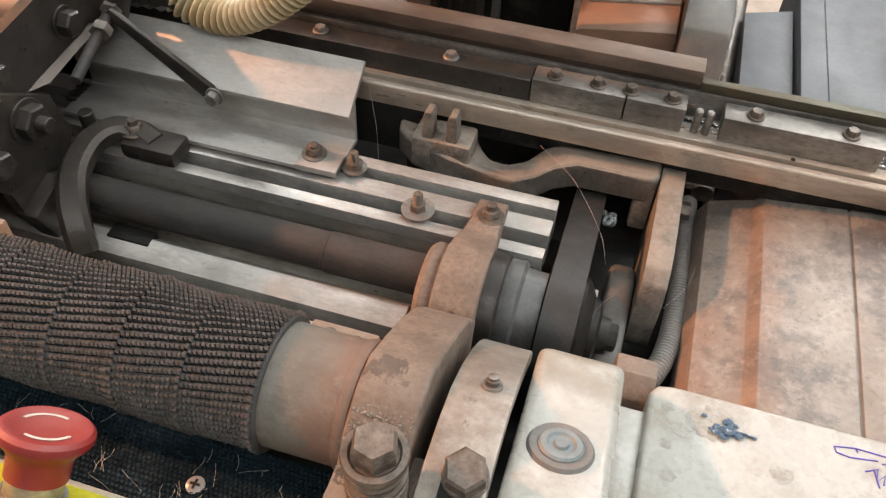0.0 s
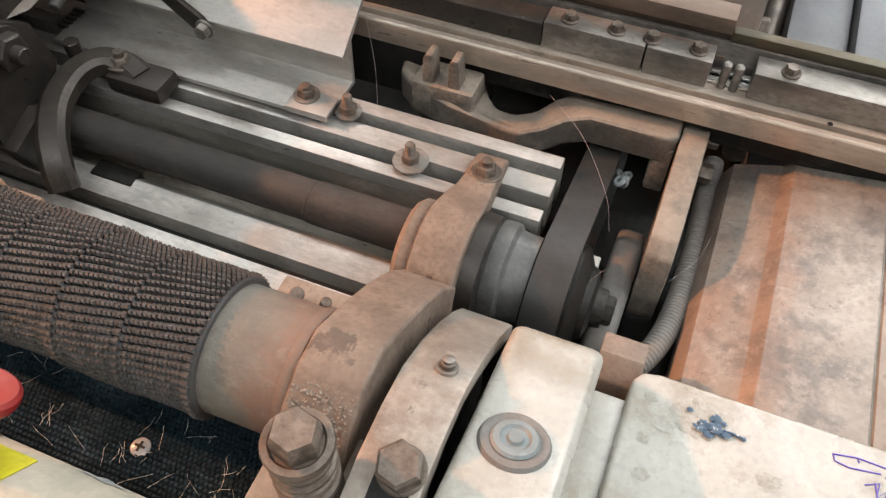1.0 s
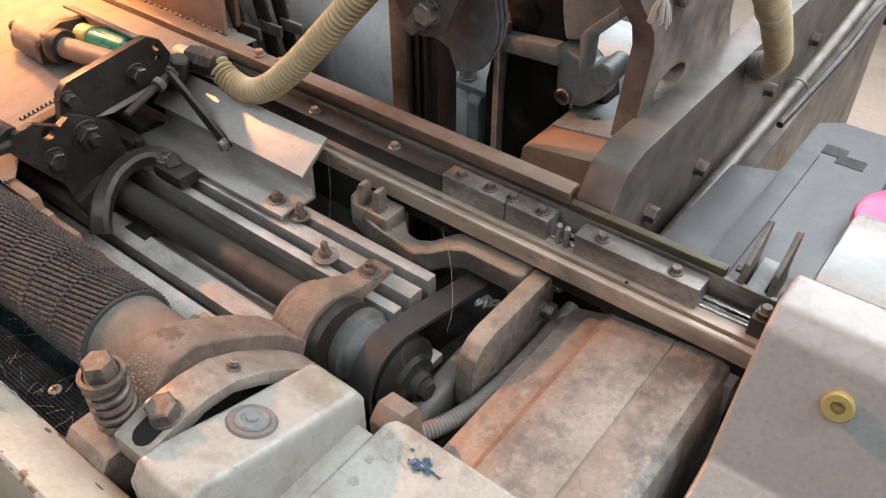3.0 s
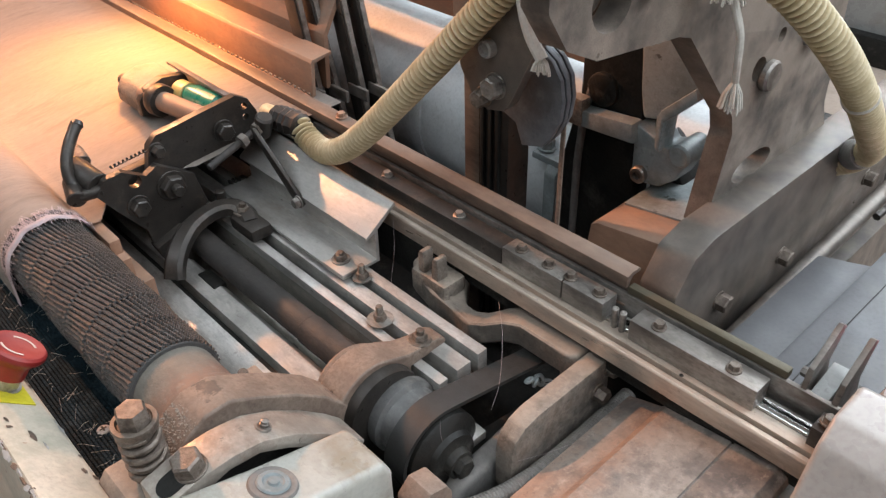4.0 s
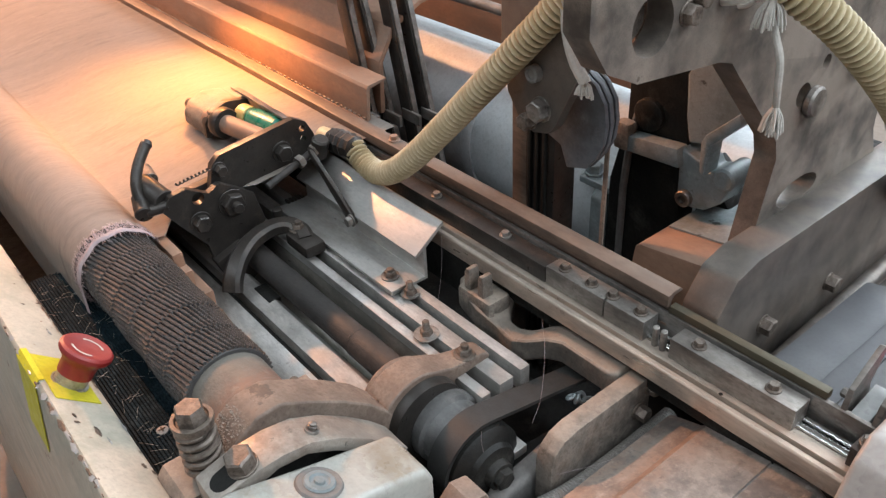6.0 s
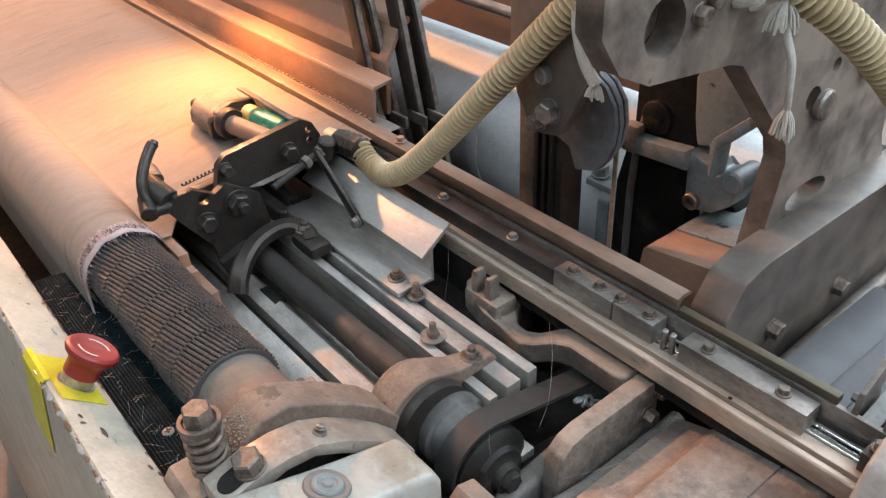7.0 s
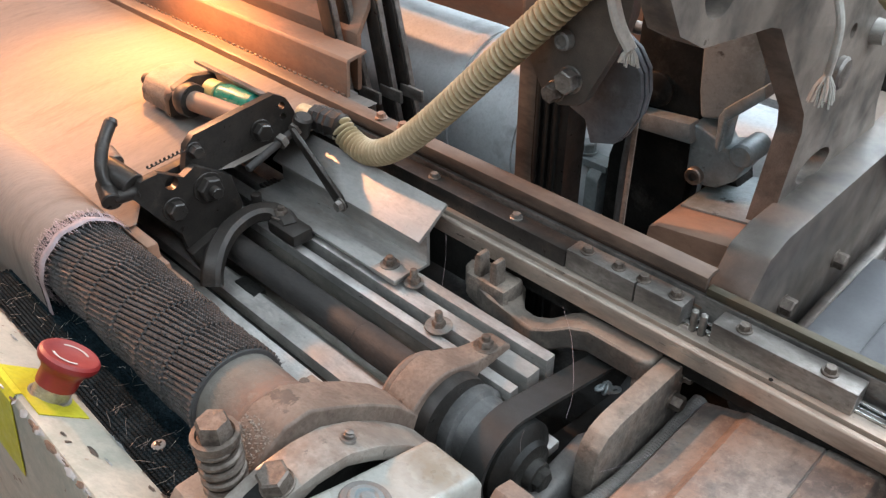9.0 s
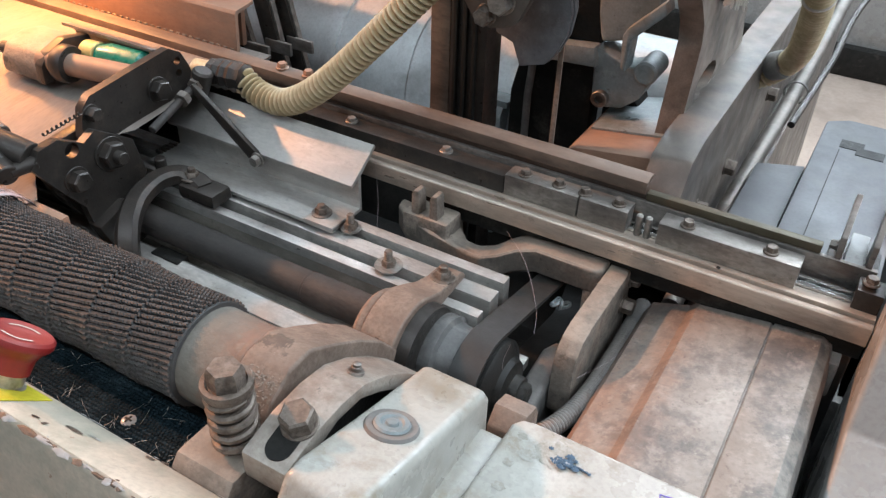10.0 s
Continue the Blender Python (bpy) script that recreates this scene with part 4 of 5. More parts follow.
# ---- drive: hub, pulley, belt ----
dr = thing("belt_drive", (0.0, SY, SZ - 0.04), "dusty hub and pulley driving a wide black belt", "belt drive")
part("hub", lathe([(0, 0), (0, 0.0285), (0.004, 0.030), (0.012, 0.030), (0.014, 0.0265), (0.026, 0.0255), (0.033, 0.0255), (0.033, 0)], (-0.046, SY, SZ - 0.006), (1, 0, 0), 40), HUBM, dr, "pale grey dusty hub")
PX0, PX1 = -0.018, 0.003
PC, PR = Vector((0, SY + 0.002, SZ - 0.013)), 0.034
part("pulley", lathe([(0, 0), (0, PR + 0.001), (0.002, PR - 0.002), (0.024, PR - 0.002), (0.026, PR - 0.004), (0.030, 0.022), (0.034, 0.020), (0.036, 0.012), (0.042, 0.011), (0.042, 0)], (PX0 - 0.001, PC.y, PC.z), (1, 0, 0), 40), DARK, dr)


def belt_loop():
    bm = bmesh.new()
    far, fr = Vector((0, 0.470, 0.926)), 0.030
    path = []
    for k in range(25):
        a = radians(77 + 193 * k / 24)
        path.append((PC.y + PR * math.cos(a), PC.z + PR * math.sin(a)))
    for k in range(13):
        a = radians(-90 + 167 * k / 12)
        path.append((far.y + fr * math.cos(a), far.z + fr * math.sin(a)))
    n = len(path)
    rings = []
    for i, (y, z) in enumerate(path):
        y0, z0 = path[i - 1]
        y1, z1 = path[(i + 1) % n]
        t = Vector((y1 - y0, z1 - z0)).normalized()
        o = Vector((t.y, -t.x)) * 0.0032
        rings.append([bm.verts.new((x, y + q * o.x, z + q * o.y)) for x, q in ((PX0, 0), (PX1, 0), (PX1, 1), (PX0 , 1))])
    for i in range(n):
        a, b = rings[i], rings[(i + 1) % n]
        for k in range(4):
            bm.faces.new((a[k], a[(k + 1) % 4], b[(k + 1) % 4], b[k]))
    return bm


part("belt", belt_loop(), BELT, dr, "worn black rubber belt", smooth=50)
part("gear_case", prism([(0.285, 0.88), (0.290, 0.932), (0.308, 0.948), (0.365, 0.957), (0.388, 0.945), (0.395, 0.88)], "x", 0.016, 0.0335, 0.006, seg=3), CABLE, dr, "lint-covered gear case")
part("nut", hexagon((0.0225, PC.y, PC.z), (1, 0, 0), 0.015, 0.006), DARK, dr)
for k in range(5):
    c = Vector((0.0075 + 0.0022 * math.sin(k * 1.9), 0.402 + 0.0048 * k, 0.968 - 0.0036 * k))
    link = [c + Vector((0.0024 * math.cos(a + k), 0.0034 * math.sin(a), 0.0034 * math.cos(a) * (0.4 + 0.6 * (k % 2)))) for a in [q * math.tau / 12 for q in range(13)]]
    part("chain_link", tube(link, 0.0015, 6), CASTING, dr, "lint-dusted bright chain link")

# ---- fork casting and side bracket ----
fc = thing("fork_casting", (-0.03, 0.42, 0.93), "dusty cast arm with a two-pronged fork at its end", "casting")
top = [(-0.150, 0.436), (-0.147, 0.420), (-0.132, 0.408), (-0.105, 0.4035), (-0.085, 0.4065), (-0.072, 0.404), (-0.060, 0.402), (-0.046, 0.406), (-0.034, 0.4145), (-0.020, 0.4195), (0.008, 0.4195), (0.028, 0.4195), (0.034, 0.424), (0.034, 0.442), (-0.036, 0.442), (-0.046, 0.436), (-0.056, 0.424), (-0.068, 0.4195), (-0.080, 0.4205), (-0.088, 0.428), (-0.096, 0.440), (-0.150, 0.440)]


def cast_arm():
    bm = prism(top, "z", 0.974, 0.996, 0.004, seg=3)
    for v in bm.verts:
        t = min(1, max(0, (-0.020 - v.co.x) / 0.05))
        v.co.z -= 0.013 * t * t * (3 - 2 * t) - 0.010 * min(1, max(0, (-0.085 - v.co.x) / 0.03))
    return bm


part("arm", cast_arm(), IRON, fc)
part("leg", block(0.0205, 0.0335, 0.4205, 0.4405, 0.948, 0.985, 0.003), IRON, fc, "short leg hanging from the arm")
part("fork_base", block(-0.134, -0.092, 0.406, 0.432, 0.975, 0.999, 0.004), IRON, fc)
for x in (-0.1235, -0.1065):
    part("prong", prism([(x - 0.0035, 0.995), (x - 0.003, 1.016), (x - 0.001, 1.020), (x + 0.003, 1.020), (x + 0.004, 1.016), (x + 0.0045, 0.995)], "y", 0.409, 0.420, 0.001), IRON, fc)
hex_bolt(fc, (-0.086, 0.405, 0.955), (0, -1, 0), 0.011, 0.006, 0.007)
sb = thing("side_bracket", (0.042, 0.4, 0.9), "dusty flat steel bracket with a rounded end", "bracket")
part("bar", prism([(0.336, 0.93), (0.336, 0.970), (0.340, 0.982), (0.349, 0.9895), (0.362, 0.9925), (0.444, 0.9935), (0.444, 0.90), (0.36, 0.90)], "x", 0.0345, 0.0505, 0.0018), IRON, sb)
hex_bolt(sb, (0.0505, 0.431, 0.966), (1, 0, 0), 0.011, 0.008, 0.008)
hex_bolt(sb, (0.0505, 0.4435, 0.982), (1, 0, 0), 0.009, 0.006, 0.007)
solid("conduit", tube(spline([(0.030, 0.262, 0.955), (0.045, 0.280, 0.957), (0.056, 0.305, 0.956), (0.061, 0.34, 0.952), (0.062, 0.39, 0.950), (0.060, 0.46, 0.948)], 10), 0.0068, 12, 0.0026, 0.0008), CABLE, "ribbed grey cable conduit curving past the bracket", "conduit")
solid("drain_pipe", tube(spline([(0.052, 0.27, 0.935), (0.062, 0.32, 0.935), (0.068, 0.38, 0.932)], 8), 0.007, 12), DARK, "dark rubber pipe under the conduit", "pipe")

# ---- sley rail ----
sr = thing("guide_rail", (-0.4, 0.45, 0.98), "long steel guide rail with bolted blocks along its top", "guide rail")
part("front_bar", prism([(0.4300, 1.003), (0.4300, 1.0175), (0.4312, 1.019), (0.4348, 1.019), (0.4350, 1.0120), (0.4374, 1.0120), (0.4376, 1.0205), (0.4480, 1.0205), (0.4480, 1.003)], "x", -1.3, 0.213, 0.0004), RAILM, sr, "brown-tinged machined front bar")
# Near-black bed stands in for the shade below the front bar.
part("bed", block(-1.3, 0.213, 0.438, 0.476, 0.985, 1.004, 0.001), DARK, sr)
part("back_wall", block(-1.3, 0.205, 0.4625, 0.4665, 1.003, 1.040, 0.0006), STEEL_DARK, sr)
part("bright_strip", join(block(0.03, 0.213, 0.4485, 0.4535, 1.003, 1.0225, 0.0008), block(0.03, 0.213, 0.4550, 0.4585, 1.003, 1.0245, 0.0008)), SHINY, sr, "bright polished runner")
for x0, x1, m, z1 in ((-0.062, -0.0005, STEEL_DARK, 1.0385), (0.0005, 0.0385, STEEL_DARK, 1.0385), (0.062, 0.160, STEEL_DARK, 1.0385), (0.196, 0.213, BLACK, 1.036)):
    part("rail_block", block(x0, x1, 0.4425, 0.4600, 1.0205, z1, 0.0010), m, sr)
part("dark_block", block(-1.3, -0.0625, 0.4425, 0.4600, 1.0205, 1.0365, 0.0012), BLACK, sr, "long blackened rail block")
# Near-black sheet added to paint the shade under the rail.
part("lower_shade_sheet", prism([(0.4300, 1.003), (0.4290, 0.985), (0.4265, 0.968), (0.4300, 0.968)], "x", -1.3, -0.13, 0.0004), DARK, sr)
for x in (-0.048, -0.0195, 0.0015 + 0.0005, 0.029, 0.081, 0.139, 0.203):
    hex_bolt(sr, (x, 0.4505, 1.0385), (0, 0, 1), 0.0072, 0.0036, 0.0055)
for x in (-0.285, -0.215, -0.12):
    hex_bolt(sr, (x, 0.4515, 1.0365), (0, 0, 1), 0.0072, 0.003, 0.0055, STEEL_DARK)
for x in (0.047, 0.054):
    part("stop_pin", rod((x, 0.447, 1.018), (x, 0.4465, 1.0385), 0.0026, 14, 0.001), STEEL_DARK, sr)
part("rivet", rod((0.110, 0.4385, 1.0205), (0.110, 0.4385, 1.0212), 0.0016, 12), DARK, sr)
gl = thing("guide_ledge", (-0.4, 0.47, 1.02), "brown-red ledge profile running behind the guide rail", "ledge")
part("ledge", prism([(0.4630, 1.024), (0.4622, 1.0300), (0.4656, 1.0312), (0.4656, 1.0448), (0.4612, 1.0462), (0.4612, 1.050), (0.4620, 1.0555), (0.4680, 1.0575), (0.4760, 1.0570), (0.4785, 1.0545), (0.4775, 1.0535), (0.4690, 1.0535), (0.4660, 1.050), (0.4665, 1.024)], "x", -1.3, 0.044, 0.0004), LEDGE, gl)
part("strip", prism([(0.4632, 1.0405), (0.4632, 1.047), (0.4702, 1.047), (0.4702, 1.0405)], "x", 0.0445, 0.168, 0.0008), TARNISH, gl, "thin tarnished brass strip")
for x in (-0.305, -0.275):
    hex_bolt(gl, (x, 0.470, 1.0572), (0, 0, 1), 0.008, 0.004, 0.006, ORANGE)
gripper = thing("rapier_gripper", (0.188, 0.485, 1.02), "small steel gripper with two upright levers and a white pad", "gripper")
part("pad", prism([(0.465, 1.040), (0.495, 1.046), (0.495, 1.030), (0.465, 1.026)], "x", 0.183, 0.195, 0.001), HOUSING, gripper, "white pad")
for x in (0.179, 0.199):
    part("lever", prism([(0.462, 1.03), (0.468, 1.055), (0.498, 1.074), (0.504, 1.070), (0.492, 1.048), (0.498, 1.03)], "x", x - 0.002, x + 0.002, 0.0008), STEEL_DARK, gripper)
part("base", block(0.172, 0.206, 0.465, 0.505, 0.995, 1.030, 0.002), BLACK, gripper)
hex_bolt(gripper, (0.177, 0.475, 1.044), (-1, 0, 0), 0.006, 0.004, 0.004, STEEL_DARK)

# ---- temple head: black plates, bolts, lever, cylinder ----
th = thing("temple_bracket", (-0.345, 0.31, 0.97), "blackened temple bracket of bolted plates beside the cloth", "temple bracket")
part("lower_plate", prism([(0.236, 1.052), (0.245, 1.064), (0.262, 1.066), (0.282, 1.054), (0.294, 1.060), (0.326, 1.038), (0.333, 1.005), (0.318, 0.985), (0.292, 0.968), (0.274, 0.978), (0.270, 1.002), (0.250, 1.030)], "x", -0.352, -0.344, 0, holes=((0.271, 1.053, 0.0062),)), BLACK, th)
part("upper_plate", prism([(0.288, 1.052), (0.294, 1.075), (0.303, 1.083), (0.386, 1.093), (0.398, 1.086), (0.405, 1.072), (0.411, 1.050), (0.400, 1.044), (0.388, 1.052), (0.374, 1.046), (0.335, 1.044), (0.310, 1.040)], "x", -0.361, -0.353, 0, holes=((0.393, 1.080, 0.0036), (0.393, 1.069, 0.0036))), BLACK, th)
part("back_plate", prism([(0.252, 1.050), (0.300, 1.055), (0.322, 1.03), (0.318, 0.99), (0.28, 0.98), (0.262, 1.01)], "x", -0.378, -0.366, 0.002), BLACK, th)
part("hanger", prism([(0.270, 0.985), (0.300, 0.995), (0.318, 0.985), (0.318, 0.955), (0.285, 0.945)], "x", -0.350, -0.334, 0.003), BLACK, th)
for y, z, x, a in ((0.268, 1.029, -0.344, 0.015), (0.302, 1.036, -0.344, 0.020), (0.367, 1.064, -0.353, 0.015), (0.300, 1.070, -0.353, 0.010)):
    hex_bolt(th, (x, y, z), (1, 0, 0), a, 0.008, a * 0.72, BLACK)
part("bolt_shank", rod((-0.336, 0.302, 1.036), (-0.327, 0.302, 1.036), 0.0052, 16), BLACK, th)
part("spacer", rod((-0.366, 0.302, 1.036), (-0.352, 0.302, 1.036), 0.010, 20), BLACK, th)
part("clamp_stub", rod((-0.352, 0.243, 1.058), (-0.385, 0.236, 1.066), 0.011, 20), BLACK, th)
part("pivot_end", join(rod((-0.385, 0.245, 1.066), (-0.405, 0.247, 1.069), 0.0075, 16), rod((-0.402, 0.247, 1.069), (-0.418, 0.249, 1.070), 0.0058, 8)), BOLT, th, "bare steel pivot end")
spr = [(-0.352 + 0.004 * a / (math.tau * 9), 0.256 + 0.034 * a / (math.tau * 9) + 0.0014 * math.cos(a), 1.070 + 0.006 * a / (math.tau * 9) + 0.0014 * math.sin(a)) for a in [k * math.tau / 12 for k in range(12 * 9 + 1)]]
part("tension_spring", tube(spr, 0.0006, 6), BLACK, th, "thin steel tension spring")
# Added strips; their orange paints the lamp light seen beneath the temple.
cg = thing("cloth_guide", (-0.45, 0.23, 0.94), "added strip between roller and temple bracket, coloured as if lit orange", "guide strip")
part("upper_strip", block(-0.40, -0.312, 0.2245, 0.2345, 1.000, 1.026, 0.0015), ORANGE, cg)
part("lower_strip", block(-0.70, -0.296, 0.2235, 0.2480, 0.960, 0.985, 0.0015), ORANGE, cg)
part("end_clip", block(-0.318, -0.300, 0.2245, 0.2355, 0.984, 1.012, 0.0015), ORANGE, cg)
lv = thing("clamp_lever", (-0.36, 0.225, 1.05), "black plastic clamping lever with a curved handle", "lever")
part("handle", tube(spline([(-0.362, 0.228, 1.056), (-0.368, 0.226, 1.064), (-0.374, 0.229, 1.076), (-0.382, 0.238, 1.088), (-0.391, 0.252, 1.100)], 6), 0.0052, 14), BLACK, lv)
part("handle_tip", lathe([(0, 0), (0.001, 0.004), (0.005, 0.0058), (0.009, 0.0045), (0.0105, 0)], (-0.388, 0.248, 1.096), (-0.5, 0.7, 0.6), 16), BLACK, lv)
part("boss", rod((-0.352, 0.222, 1.052), (-0.375, 0.229, 1.058), 0.0085, 20, 0.001), BLACK, lv)
part("threaded_stem", rod((-0.355, 0.226, 1.053), (-0.348, 0.244, 1.055), 0.0055, 14), BLACK, lv)
tc = thing("temple_cylinder", (-0.45, 0.36, 1.05), "copper-tinted temple cylinder with a green ring under a dark hood", "temple")
A, B = Vector((-0.366, 0.362, 1.072)), Vector((-0.470, 0.347, 1.070))
d = (B - A).normalized()
part("cylinder", rod(A, B, 0.0100, 24), ORANGE, tc, "copper-coloured spiked cylinder")
part("green_ring", lathe([(0, 0), (0, 0.0090), (0.003, 0.0122), (0.040, 0.0126), (0.050, 0.0100), (0.052, 0)], (-0.380, 0.383, 1.072), (-0.985, -0.12, 0), 28), GREEN, tc, "shiny green plastic ring")
part("brass_ring", rod((-0.430, 0.3765, 1.072), (-0.446, 0.3745, 1.072), 0.0118, 28, 0.001), BRASS, tc, "dull brass ring")
part("hood", prism([(0.384, 1.0885), (0.392, 1.086), (0.399, 1.079), (0.401, 1.064), (0.398, 1.064), (0.396, 1.077), (0.390, 1.083), (0.384, 1.0855)], "x", -0.486, -0.372, 0.0005), STEEL_DARK, tc)
part("collar", lathe([(0, 0.009), (0, 0.0155), (0.003, 0.0165), (0.010, 0.0165), (0.013, 0.0150), (0.013, 0.009)], A + d * 0.072, d, 28), BLACK, tc)
part("end_block", prism([(0.336, 1.052), (0.337, 1.066), (0.344, 1.076), (0.362, 1.083), (0.384, 1.080), (0.389, 1.066), (0.384, 1.052)], "x", -0.516, -0.462, 0.004, seg=3), IRON, tc, "dark grey-brown end block")
part("block_lip", prism([(0.334, 1.053), (0.335, 1.070), (0.344, 1.080), (0.363, 1.0865), (0.388, 1.083), (0.393, 1.067), (0.388, 1.053)], "x", -0.466, -0.456, 0.002), BLACK, tc)
part("end_pin", rod((-0.522, 0.352, 1.066), (-0.531, 0.351, 1.066), 0.006, 14), RODM, tc)
rd = thing("support_arm", (-0.3, 0.38, 1.0), "slim black arm and threaded rod bracing the temple", "support arm")
part("arm", prism([(-0.338, 1.062), (-0.332, 1.0665), (-0.268, 1.0205), (-0.262, 1.012), (-0.266, 1.007), (-0.274, 1.009)], "y", 0.386, 0.3905, 0.0015), BLACK, rd)
hex_bolt(rd, (-0.2665, 0.386, 1.0145), (0, -1, 0), 0.009, 0.005, 0.0065, STEEL_DARK)
part("threaded_rod", rod((-0.328, 0.334, 1.047), (-0.338, 0.404, 1.064), 0.0036, 14), RODM, rd)
part("nut", hexagon((-0.3325, 0.372, 1.0565), (-0.14, 0.97, 0.24), 0.012, 0.007), FRAME, rd)
part("nut", hexagon((-0.3355, 0.391, 1.0612), (-0.14, 0.97, 0.24), 0.012, 0.006), FRAME, rd)
part("joint", rod((-0.340, 0.399, 1.052), (-0.333, 0.402, 1.073), 0.009, 18, 0.002), BLACK, rd)

# ---- cream hoses ----
h1 = thing("suction_hose", (-0.2, 0.42, 1.05), "cream ribbed plastic suction hose taped at its end", "hose")
part("hose", tube(spline([(-0.312, 0.424, 1.064), (-0.292, 0.423, 1.054), (-0.266, 0.422, 1.053), (-0.236, 0.422, 1.068), (-0.203, 0.424, 1.096), (-0.164, 0.428, 1.136), (-0.125, 0.433, 1.178), (-0.088, 0.438, 1.218), (-0.054, 0.444, 1.256), (-0.02, 0.45, 1.30), (0.0, 0.47, 1.36)], 14), 0.0100, 20, 0.0054, 0.0054), HOSE, h1)
part("nozzle", rod((-0.361, 0.419, 1.062), (-0.306, 0.424, 1.064), 0.0088, 20), HOSE, h1)
part("tape_wrap", lathe([(0, 0.009), (0.001, 0.0125), (0.005, 0.0112), (0.008, 0.0136), (0.013, 0.0116), (0.017, 0.0138), (0.021, 0.0118), (0.026, 0.0142), (0.031, 0.0120), (0.036, 0.0128), (0.038, 0.0100)], (-0.342, 0.420, 1.063), (0.995, 0.09, 0.03), 9), BLACK, h1, "wrinkled black tape")
h2 = thing("suction_hose", (0.08, 0.6, 1.05), "cream ribbed plastic suction hose tied up with cotton rope", "hose")
part("hose", tube(spline([(0.025, 0.50, 1.33), (0.042, 0.508, 1.295), (0.062, 0.520, 1.270), (0.082, 0.545, 1.246), (0.100, 0.585, 1.205), (0.104, 0.64, 1.155), (0.098, 0.70, 1.105), (0.088, 0.755, 1.062), (0.070, 0.775, 1.035), (0.05, 0.78, 1.02)], 14), 0.0104, 20, 0.0054, 0.0054), HOSE, h2)
part("end_cuff", lathe([(0, 0.011), (0, 0.0135), (0.003, 0.0142), (0.014, 0.0142), (0.017, 0.0130), (0.017, 0.011)], (0.079, 0.766, 1.048), (-0.75, 0.42, -0.52), 24), GREY, h2, "grey cuff at the hose end")
part("cable_tie", tube([(0.1035 + 0.0125 * math.cos(a), 0.640 + 0.008 * math.sin(a), 1.155 + 0.0095 * math.sin(a)) for a in [k * math.tau / 20 for k in range(21)]], 0.0012, 6), ROPE, h2)
rp = thing("cotton_rope", (0.06, 0.52, 1.17), "frayed white cotton rope knotted round the hose", "rope")
part("cord", tube(spline([(0.054, 0.514, 1.262), (0.060, 0.512, 1.246), (0.066, 0.514, 1.228), (0.066, 0.518, 1.208), (0.063, 0.526, 1.192)], 6), 0.0026, 10), ROPE, rp)
part("knot", tube([(0.040 + 0.016 * math.cos(a) + 0.004 * math.sin(3 * a), 0.512 + 0.017 * math.sin(a), 1.262 + 0.008 * math.cos(a + 0.5)) for a in [k * math.tau / 30 for k in range(64)]], 0.0032, 8), ROPE, rp)


def tassel(top_, L, spread, n, seed):
    rnd = random.Random(seed)
    out = []
    for k in range(n):
        a, q = rnd.uniform(0, math.tau), spread * math.sqrt(rnd.random())
        e = Vector(top_) + Vector((math.cos(a) * q, math.sin(a) * q, -L * rnd.uniform(0.75, 1.05)))
        m = Vector(top_).lerp(e, 0.5) + Vector((math.cos(a), math.sin(a), 0)) * q * 0.25
        out.append(tube([top_, m, e], 0.0007, 4))
    return join(*out)


part("tassel", tassel((0.063, 0.526, 1.194), 0.022, 0.0085, 60, 3), ROPE, rp, "frayed rope end")
part("tassel", tassel((0.056, 0.511, 1.268), 0.022, 0.011, 60, 7), ROPE, rp, "frayed rope end")
solid("frayed_string", join(tube(spline([(-0.048, 0.44, 1.262), (-0.044, 0.438, 1.240), (-0.036, 0.437, 1.222), (-0.026, 0.438, 1.208)], 6), 0.0042, 8), tassel((-0.027, 0.438, 1.210), 0.012, 0.007, 40, 11)), ROPE, "short frayed cotton cord hanging from the frame plate", "cord")

# ---- reed cap and cloth-side sheets ----
rc = thing("reed_cap", (-0.8, 0.49, 1.04), "grey reed cap profile along the back of the cloth, lamp-light orange painted in", "reed cap")
# The orange holds the lamp light falling on the grey cap and foot.
part("cap", prism([(0.4830, 1.052), (0.4855, 1.088), (0.4880, 1.091), (0.512, 1.094), (0.512, 1.091), (0.490, 1.087), (0.4870, 1.052)], "x", -1.6, -0.372, 0.0005), ORANGE, rc)
part("reed_foot", block(-1.6, -0.376, 0.470, 0.488, 1.046, 1.053, 0.001), ORANGE, rc)
part("dent_row", join(*[block(-0.38 - 0.009 * k, -0.3755 - 0.009 * k, 0.4815, 0.4835, 1.053, 1.0552, 0) for k in range(70)]), STEEL_DARK, rc, "fine steel dents")["kind"] = "stuff"
sh = thing("shed_cover", (-0.8, 0.6, 1.0), "oxide-red curved cover sheet behind the reed", "cover sheet")
part("sheet", prism([(0.520, 1.04), (0.524, 1.10), (0.545, 1.135), (0.585, 1.155), (0.63, 1.160), (0.63, 1.156), (0.586, 1.150), (0.549, 1.131), (0.529, 1.098), (0.526, 1.04)], "x", -1.6, -0.40, 0.0005), ORANGE, sh)
bt = thing("back_beam", (-0.7, 0.75, 1.1), "oxide-painted cross beam behind the harness", "beam")
part("beam", block(-1.6, -0.10, 0.70, 0.74, 1.075, 1.160, 0.003), ORANGE, bt)
solid("pull_rod", tube([(-0.50, 0.60, 1.165), (-0.30, 0.63, 1.150), (-0.08, 0.66, 1.130)], 0.006, 12), STEEL_DARK, "thin steel pull rod in front of the cross beam", "rod")

